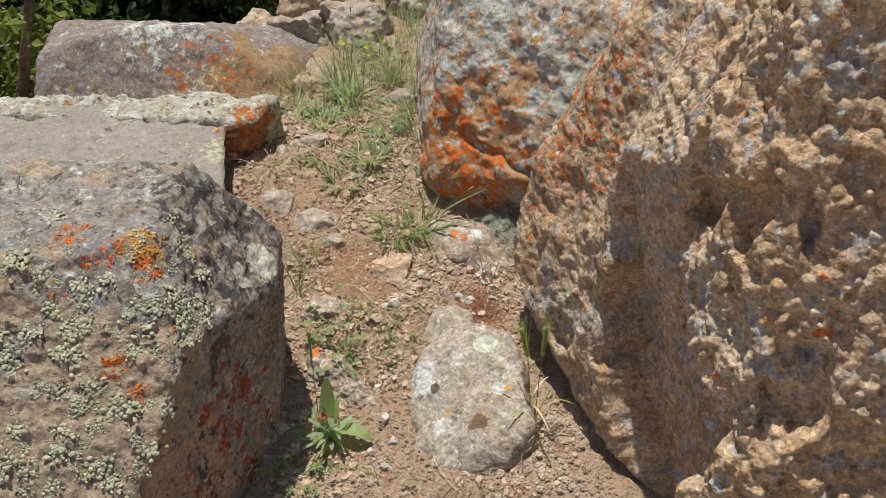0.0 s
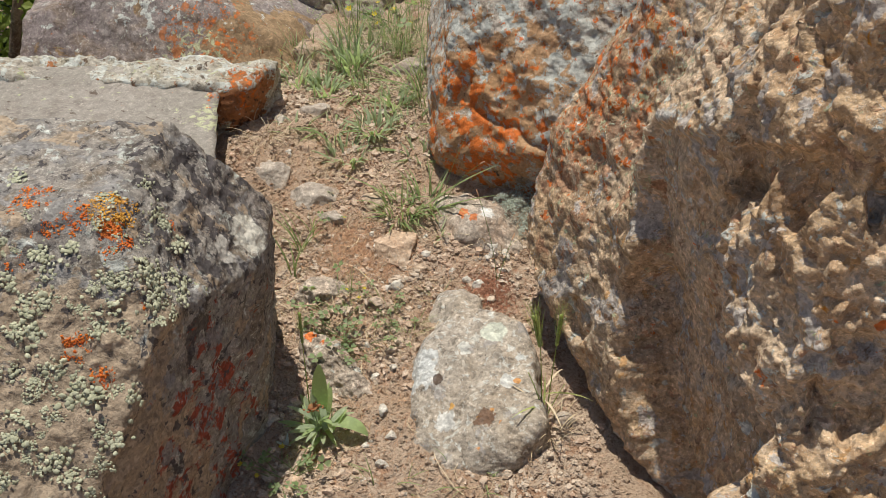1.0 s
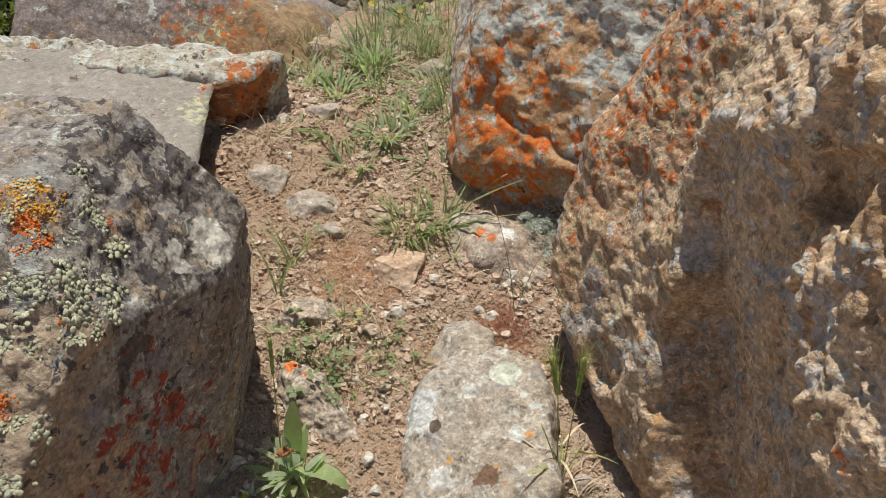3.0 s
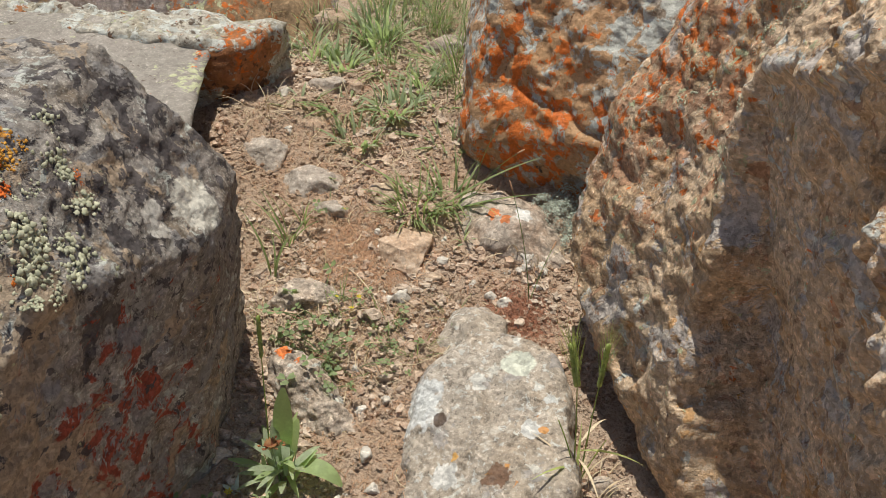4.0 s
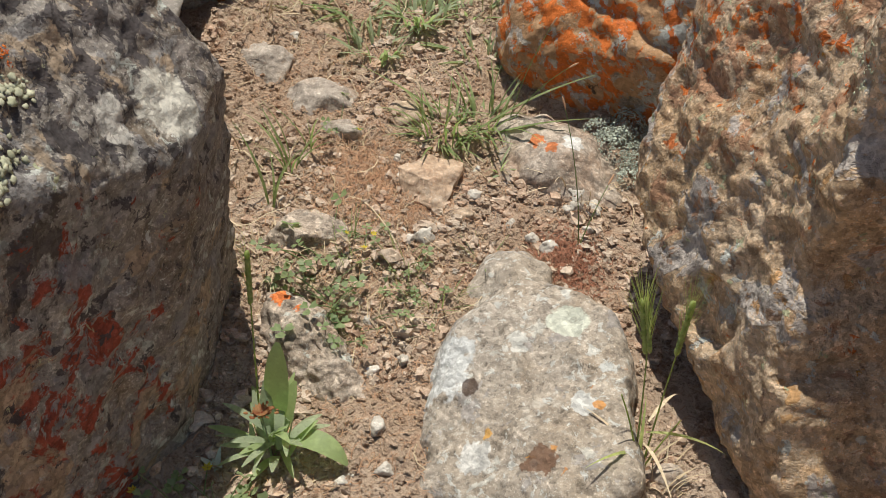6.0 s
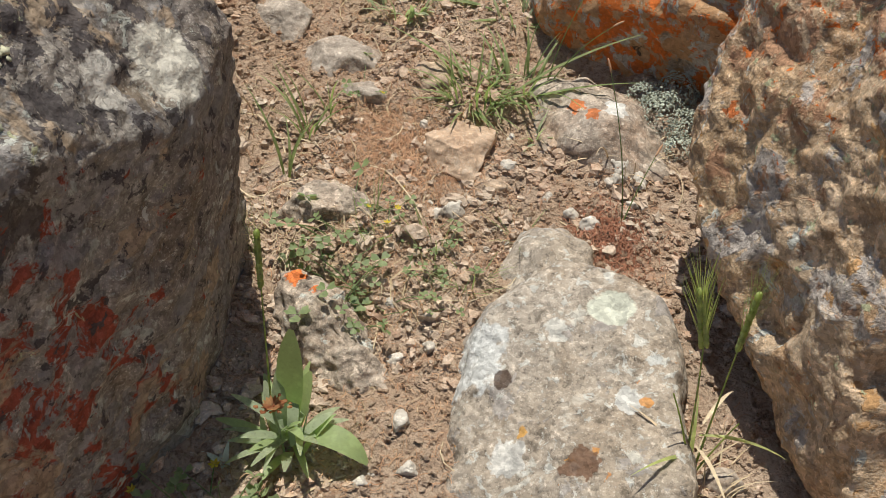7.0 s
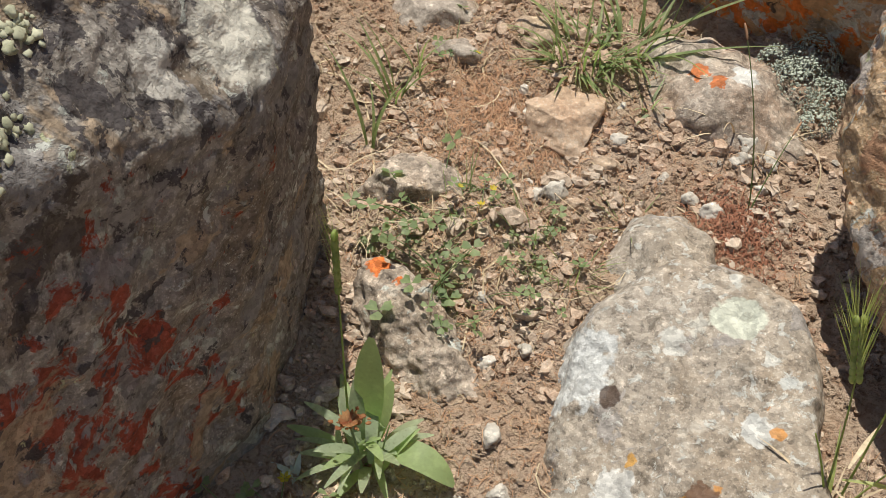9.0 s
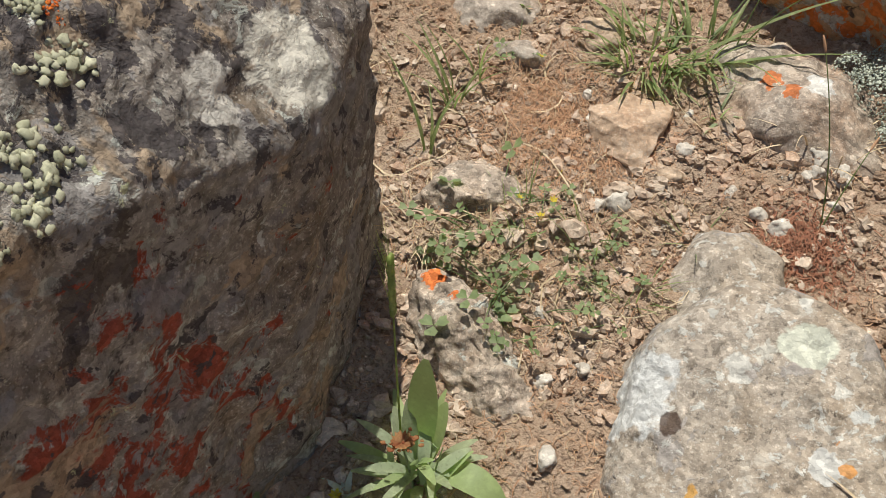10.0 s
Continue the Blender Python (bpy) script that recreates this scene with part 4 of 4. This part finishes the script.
clover(-0.205, 1.495, 15, 0.03, 1.25, 1, 2, "low green clover with small yellow blossoms beside a stone")
clover(-0.19, 1.445, 11, 0.03, 1.15, 2)
clover(-0.165, 1.475, 8, 0.025, 1.0, 3)
clover(-0.205, 1.40, 10, 0.02, 1.3, 4)
clover(-0.10, 1.46, 8, 0.022, 0.8, 5)
clover(-0.12, 1.50, 8, 0.02, 0.8, 6)
clover(-0.08, 1.435, 8, 0.015, 0.8, 7)
clover(-0.246, 1.165, 22, 0.026, 1.3, 8, 4, "green clover with yellow blossoms at the foot of the block")
clover(-0.165, 1.535, 6, 0.012, 0.8, 9, 2, "small clover sprig with yellow buds on soil")
clover(-0.23, 1.71, 6, 0.012, 0.9, 10, 1, "small clover sprig with yellow buds on soil")
def felted_cushion(x, y, seed):
    """Low mounds of tiny felted leaf buds."""
    rng = np.random.default_rng(seed)
    spots = []
    for dx, dy, r in ((0, 0, 0.030), (0.030, -0.016, 0.022), (-0.022, 0.020, 0.024), (0.014, 0.034, 0.026), (0.022, -0.045, 0.016)):
        z = float(land(x + dx, y + dy, False)[0])
        for k in range(int(5200 * r)):
            d = rng.normal(0, 1, 3)
            d[2] = abs(d[2])
            d /= np.linalg.norm(d)
            spots.append((np.array([x + dx, y + dy, z]) + d * np.array([1, 1, 1.25]) * r * rng.uniform(0.85, 1.12), d))
    V, F = tuft_of_lobes(spots, 9, 0.0042, seed)
    return tagged(link("felted_cushion", V, F, white_leaf_mat), "pale silvery felted cushion plant beside the spotted stone", "plant", "herbs")


felted_cushion(0.122, 1.715, 40)
tuft("wiry_herb", -0.065, 1.455, blade_set(grass_mat, [(0.05, 0.0014, 20, 30, 5), (0.06, 0.0013, 40, 20, 5), (0.04, 0.0014, 55, 20, 5)]), 26, 0.018, 1.0, "thin wiry green herb at the edge of a stone", 41, "plant", "herbs")
tuft("wiry_herb", -0.02, 1.52, blade_set(grass_mat, [(0.05, 0.0014, 50, 30, 5), (0.07, 0.0013, 60, 20, 5)]), 10, 0.01, 1.0, "thin wiry green herb over a buried stone", 42, "plant", "herbs")


# broad-leaved plant at the foot of the block
def leafy_plant():
    root = thing("broad_leaved_plant", -0.198, 1.252, "green plant with broad oval leaves and a russet flower head", "plant", "herbs")
    def leaf(length, width, lean, droop, turn, x=0.0, y=0.0, z=0.0, mat=leaf_mat):
        put_part("leaf", mesh_of("leaf", *blade(length, width, lean, droop, 12, 0.18, 0.05, 0.55, True), mat), root, pose(x, y, z, 0, 0, turn))
    leaf(0.112, 0.026, 2, 12, 82, -0.003, 0.012, 0.02)
    leaf(0.065, 0.018, 10, 20, 60, 0.004, 0.008, 0.02)
    leaf(0.085, 0.026, 35, 120, -12, 0.006, 0.0, 0.015)
    leaf(0.070, 0.013, 10, 20, 110, -0.008, 0.0, 0.015, silver_mat)
    leaf(0.062, 0.012, 20, 30, 125, -0.010, -0.003, 0.01, silver_mat)
    leaf(0.055, 0.010, 40, 50, 200, -0.008, -0.004, 0.0, silver_mat)
    leaf(0.070, 0.012, 55, 40, 175, -0.008, 0.0, 0.0, leaf_mat)
    leaf(0.050, 0.010, 30, 60, -80, 0.0, -0.005, 0.0, silver_mat)
    leaf(0.060, 0.009, 20, 50, -40, 0.004, -0.004, 0.01, silver_mat)
    leaf(0.050, 0.009, 35, 60, 40, 0.006, 0.004, 0.01, silver_mat)
    leaf(0.045, 0.009, 50, 60, -110, 0.0, -0.006, 0.0, leaf_mat)
    leaf(0.040, 0.008, 30, 70, 100, 0.0, 0.006, 0.02, silver_mat)
    leaf(0.075, 0.010, 65, 40, 120, -0.01, 0.006, 0.01, leaf_mat)
    rng = np.random.default_rng(77)
    for k in range(26):
        leaf(rng.uniform(0.035, 0.065), rng.uniform(0.006, 0.011), rng.uniform(15, 60), rng.uniform(20, 60), rng.uniform(0, 360), rng.normal(0, 0.010), rng.normal(-0.002, 0.008), rng.uniform(0, 0.03), silver_mat if k % 3 else leaf_mat)
    V, F, end, slant = stalk(0.075, 0.0013, 3, 5)
    put_part("stem", mesh_of("stem", V, F, silver_mat), root, pose(-0.003, -0.012, 0, 0, 0, 200))
    V2, F2, end2, slant2 = stalk(0.07, 0.0011, 6, 8)
    put_part("stem", mesh_of("stem", V2, F2, silver_mat), root, pose(0.01, -0.01, 0, 0, 0, 20))
    tip = pose(-0.003, -0.012, 0, 0, 0, 200) @ Matrix.Translation(end)
    V3, F3 = tuft_of_lobes([(np.zeros(3), np.array([0, 0, 1.0]))], 70, 0.008, 6)
    head = put_part("flower_head", mesh_of("flower_head", V3, F3.tolist(), burr_mat), root, tip)
    P, Q = flower(0.009, 13, 0.6)
    put_part("bract", mesh_of("bract", P, Q, burr_mat), head, Matrix())


leafy_plant()
tuft("silver_star", -0.255, 1.225, blade_set(white_leaf_mat, [(0.022, 0.006, 60, 25, 5), (0.018, 0.005, 40, 30, 5)]), 9, 0.002, 1.2, "small silvery star-shaped leaf rosette at the block", 43, "plant", "herbs")


# wild barley: awned spikes on thin stems
def spike_mesh(length):
    V, F = [], []
    D, Q = ball(2)
    rng = np.random.default_rng(4)
    for k in range(18):
        t = k / 18
        side = -1 if k % 2 else 1
        v = D * np.array([0.0026, 0.0024, 0.0058]) + np.array([side * 0.0028, 0, t * length])
        F += (Q + len(V)).tolist()
        V += v.tolist()
        for s in (-1, 1):
            bx, by = side * 0.002, s * 0.0008
            L = 0.055 * (1 - 0.3 * t)
            dx, dy = side * rng.uniform(0.12, 0.30), s * rng.uniform(0.05, 0.25)
            z0 = t * length + 0.003
            b = len(V)
            V += [(bx - 0.0005, by, z0), (bx + 0.0005, by, z0), (bx + dx * L * 0.5 + 0.0004, by + dy * L * 0.5, z0 + L * 0.5), (bx + dx * L * 0.5 - 0.0004, by + dy * L * 0.5, z0 + L * 0.5), (bx + dx * L, by + dy * L, z0 + L)]
            F += [(b, b + 1, b + 2, b + 3), (b + 3, b + 2, b + 4)]
    return np.array(V), F


barley_spike = mesh_of("spike", *spike_mesh(0.055), spike_mat)


def barley(x, y, stems, label, leaves=2):
    """stems: length, lean, droop, turn."""
    root = thing("wild_barley", x, y, label, "grass", "wild barley")
    for k, (length, lean, droop, turn, spiked) in enumerate(stems):
        V, F, end, slant = stalk(length, 0.0012, lean, droop)
        at = pose(0.004 * math.cos(k * 2.1), 0.004 * math.sin(k * 2.1), 0, 0, 0, turn)
        stem = put_part("stem", mesh_of("stem", V, F, spike_mat), root, at)
        if spiked:
            tagged(put_part("spike", barley_spike, stem, Matrix.Translation(end) @ pose(0, 0, 0, 0, slant, 30 * k)), kind="stuff")
    for k in range(leaves):
        put_part("leaf", mesh_of("leaf", *blade(0.08, 0.004, 15 + 12 * k, 50, 7), spike_mat if k % 2 else straw_mat), root, pose(0, 0, 0.015 * k, 0, 0, 67 * k + 20))
    return root


barley(-0.222, 1.262, ((0.185, 2, 3, 100, True),), "green wild barley stalk standing against the dark block", 1)
barley(0.158, 1.262, ((0.17, 3, 6, 60, True), (0.155, 6, 10, 110, True), (0.10, 14, 10, 10, False), (0.12, 10, 15, 170, False)), "wild barley with awned spikes between stone and boulder", 7)
barley(-0.302, 1.255, ((0.10, 1, 2, 90, False),), "bare dry stalk at the foot of the block", 0)


def wiry_stem(x, y, stems, label):
    root = thing("wiry_weed", x, y, label, "plant", "wiry weeds")
    for k, (length, lean, droop, turn) in enumerate(stems):
        V, F, end, slant = stalk(length, 0.0008, lean, droop, 9)
        stem = put_part("stem", mesh_of("stem", V, F, grass_mat), root, pose(0, 0, 0, 0, 0, turn))
        D, Q = ball(3)
        put_part("seed_head", mesh_of("seed_head", D * np.array([0.0013, 0.0013, 0.008]), Q.tolist(), root_mat), stem, Matrix.Translation(end) @ pose(0, 0, 0, 0, slant))


wiry_stem(0.086, 1.553, ((0.18, 8, 22, 135), (0.09, 30, 20, 60)), "thin branching green stem with dark seed heads")
wiry_stem(-0.262, 2.20, ((0.20, 3, 6, 90),), "tall thin stem with a dark seed head")
wiry_stem(-0.225, 2.23, ((0.24, 2, 4, 60),), "tall thin stem with a dark seed head")
wiry_stem(-0.018, 1.74, ((0.16, 8, 20, 20), (0.14, 20, 30, -15)), "thin arching stems before the orange boulder")
for k, (x, y, L, w, lean, droop, turn) in enumerate(((-0.06, 1.73, 0.19, 0.006, 50, 25, 12), (-0.05, 1.72, 0.16, 0.005, 62, 20, -2), (-0.09, 1.74, 0.15, 0.005, 55, 20, 172))):
    root = thing("long_grass_blade", x, y, "long arching green grass blade before the orange boulder", "grass", "long blades")
    put_part("blade", mesh_of("blade", *blade(L, w, lean, droop, 10), grass_mat), root, pose(0, 0, 0, 0, 0, turn))


# grass on the rise beyond, and the bushes behind
def meadow():
    rng = np.random.default_rng(12)
    V, F, at = [], [], 0
    protos = [blade(1.0, 0.03, lean, droop, 6) for lean, droop in ((10, 70), (20, 80), (4, 40), (40, 60), (15, 100))]
    for zx, zy, rx, ry, count, lo, hi in ((-0.10, 2.60, 0.16, 0.28, 520, 0.05, 0.15), (-0.32, 2.55, 0.18, 0.2, 300, 0.04, 0.12), (-0.20, 2.32, 0.16, 0.12, 300, 0.03, 0.09),
                                          (0.0, 3.3, 0.8, 0.4, 700, 0.1, 0.25), (-0.40, 2.28, 0.10, 0.06, 160, 0.03, 0.10), (-0.05, 2.25, 0.06, 0.2, 160, 0.05, 0.16), (-0.72, 2.75, 0.25, 0.1, 120, 0.1, 0.25)):
        tx, ty = zx + rng.normal(0, rx * 0.6, count // 16 + 1), zy + rng.normal(0, ry * 0.6, count // 16 + 1)
        for k in range(count):
            j = rng.integers(len(tx))
            x, y = tx[j] + rng.normal(0, 0.018), ty[j] + rng.normal(0, 0.018)
            v, f = protos[rng.integers(5)]
            L, a = rng.uniform(lo, hi), rng.uniform(0, 6.283)
            wide = rng.uniform(0.5, 1.1) * 0.09 / L
            p = v * np.array([L, L * wide, L])
            V.append(np.stack([x + p[:, 0] * math.cos(a) - p[:, 1] * math.sin(a), y + p[:, 0] * math.sin(a) + p[:, 1] * math.cos(a), p[:, 2] + slope(x, y) - 0.004], 1))
            F += [tuple(i + at for i in q) for q in f]
            at += len(v)
    tagged(link("meadow_grass", np.vstack(V), F, meadow_mat), "fresh green wild grass on the rise among rubble", "grass", kind="stuff")


meadow()


def bush(x, y, z0, radius, height, leaves, size, mat, label, seed):
    """Limbs from the ground and a ragged crown of single leaves round their ends."""
    rng = np.random.default_rng(seed)
    root = new("bush")
    root.location = (x, y, z0)
    tagged(root, label, "bush", "bushes")
    ends = []
    for k in range(9):
        V, F, end, slant = stalk(height * rng.uniform(0.35, 0.9), 0.022, rng.uniform(3, 35), rng.uniform(0, 30), 7)
        m = pose(rng.normal(0, radius * 0.2), rng.normal(0, radius * 0.2), 0, 0, 0, rng.uniform(0, 360))
        put_part("limb", mesh_of("limb", V, F, bark_mat), root, m)
        ends.append(np.array(m @ end))
    clumps = [np.array([rng.normal(0, radius * 0.5), rng.normal(0, radius * 0.5), rng.uniform(0.05, 1) * height]) for k in range(46)] + ends
    c = np.array([clumps[i] for i in rng.integers(0, len(clumps), leaves)])
    c = c + rng.normal(0, radius * 0.19, (leaves, 3))
    u = rng.normal(0, 1, (leaves, 3)); u /= np.linalg.norm(u, axis=1, keepdims=True)
    w = rng.normal(0, 1, (leaves, 3)); w -= u * (u * w).sum(1, keepdims=True); w /= np.linalg.norm(w, axis=1, keepdims=True)
    n = np.cross(u, w)
    s = size * rng.uniform(0.5, 1.3, (leaves, 1))
    pts = [c, c + u * s * 0.5 + w * s * 0.3 + n * s * 0.1, c + u * s, c + u * s * 0.5 - w * s * 0.3 + n * s * 0.1]
    V = np.stack(pts, 1).reshape(-1, 3)
    k = 4 * np.arange(leaves)[:, None]
    F = np.concatenate([np.concatenate([k, k + 1, k + 2], 1), np.concatenate([k, k + 2, k + 3], 1)])
    tagged(link("foliage", V, F, mat, root, smooth=False), kind="stuff")


for i, (x, y, r, h, mat, count) in enumerate(((-1.15, 3.75, 0.55, 1.3, dark_leaf_mat, 6000), (-2.1, 3.9, 0.6, 1.5, dark_leaf_mat, 6000), (-0.55, 4.3, 0.55, 1.2, dark_leaf_mat, 6000), (-1.6, 4.9, 0.8, 2.0, dark_leaf_mat, 7000),
        (0.6, 5.2, 0.8, 1.8, dark_leaf_mat, 6000), (-3.2, 4.4, 0.8, 2.0, dark_leaf_mat, 5000), (-0.7, 5.8, 0.9, 2.2, dark_leaf_mat, 6000))):
    bush(x, y, float(land(x, y, False)[0]) - 0.02, r, h, count * 3, 0.042, mat, "dark green leafy bush growing behind the boulders", 300 + i)
bush(-1.42, 2.85, float(land(-1.42, 2.85, False)[0]) - 0.02, 0.24, 0.85, 3200, 0.045, light_leaf_mat, "light green broad-leaved bush behind the boulders", 320)

for i, (x, y, n, sp) in enumerate(((-0.10, 1.98, 30, 0.03), (-0.20, 2.10, 30, 0.04), (-0.07, 1.88, 22, 0.03), (-0.33, 1.95, 18, 0.03), (-0.25, 1.95, 22, 0.03), (-0.12, 2.18, 30, 0.04))):
    tuft("leafy_rosette", x, y, short + turf[4:], n, sp, 1.0, "sparse grey-green herb on dry soil", 60 + i, "plant", "herbs")
clover(-0.13, 1.435, 5, 0.02, 0.9, 21)
clover(-0.165, 1.40, 9, 0.016, 0.9, 22)
tuft("wiry_herb", -0.175, 1.50, blade_set(grass_mat, [(0.06, 0.0013, 15, 35, 5), (0.07, 0.0013, 35, 25, 5)]), 14, 0.02, 1.0, "thin wiry green herb among clover", 44, "plant", "herbs")
tuft("wiry_herb", -0.105, 1.48, blade_set(grass_mat, [(0.06, 0.0013, 15, 35, 5), (0.07, 0.0013, 35, 25, 5)]), 12, 0.015, 1.0, "thin wiry green herb among clover", 45, "plant", "herbs")
clover(-0.15, 2.42, 14, 0.03, 2.0, 31, 7, "tall herb with small yellow blossoms in the far grass")
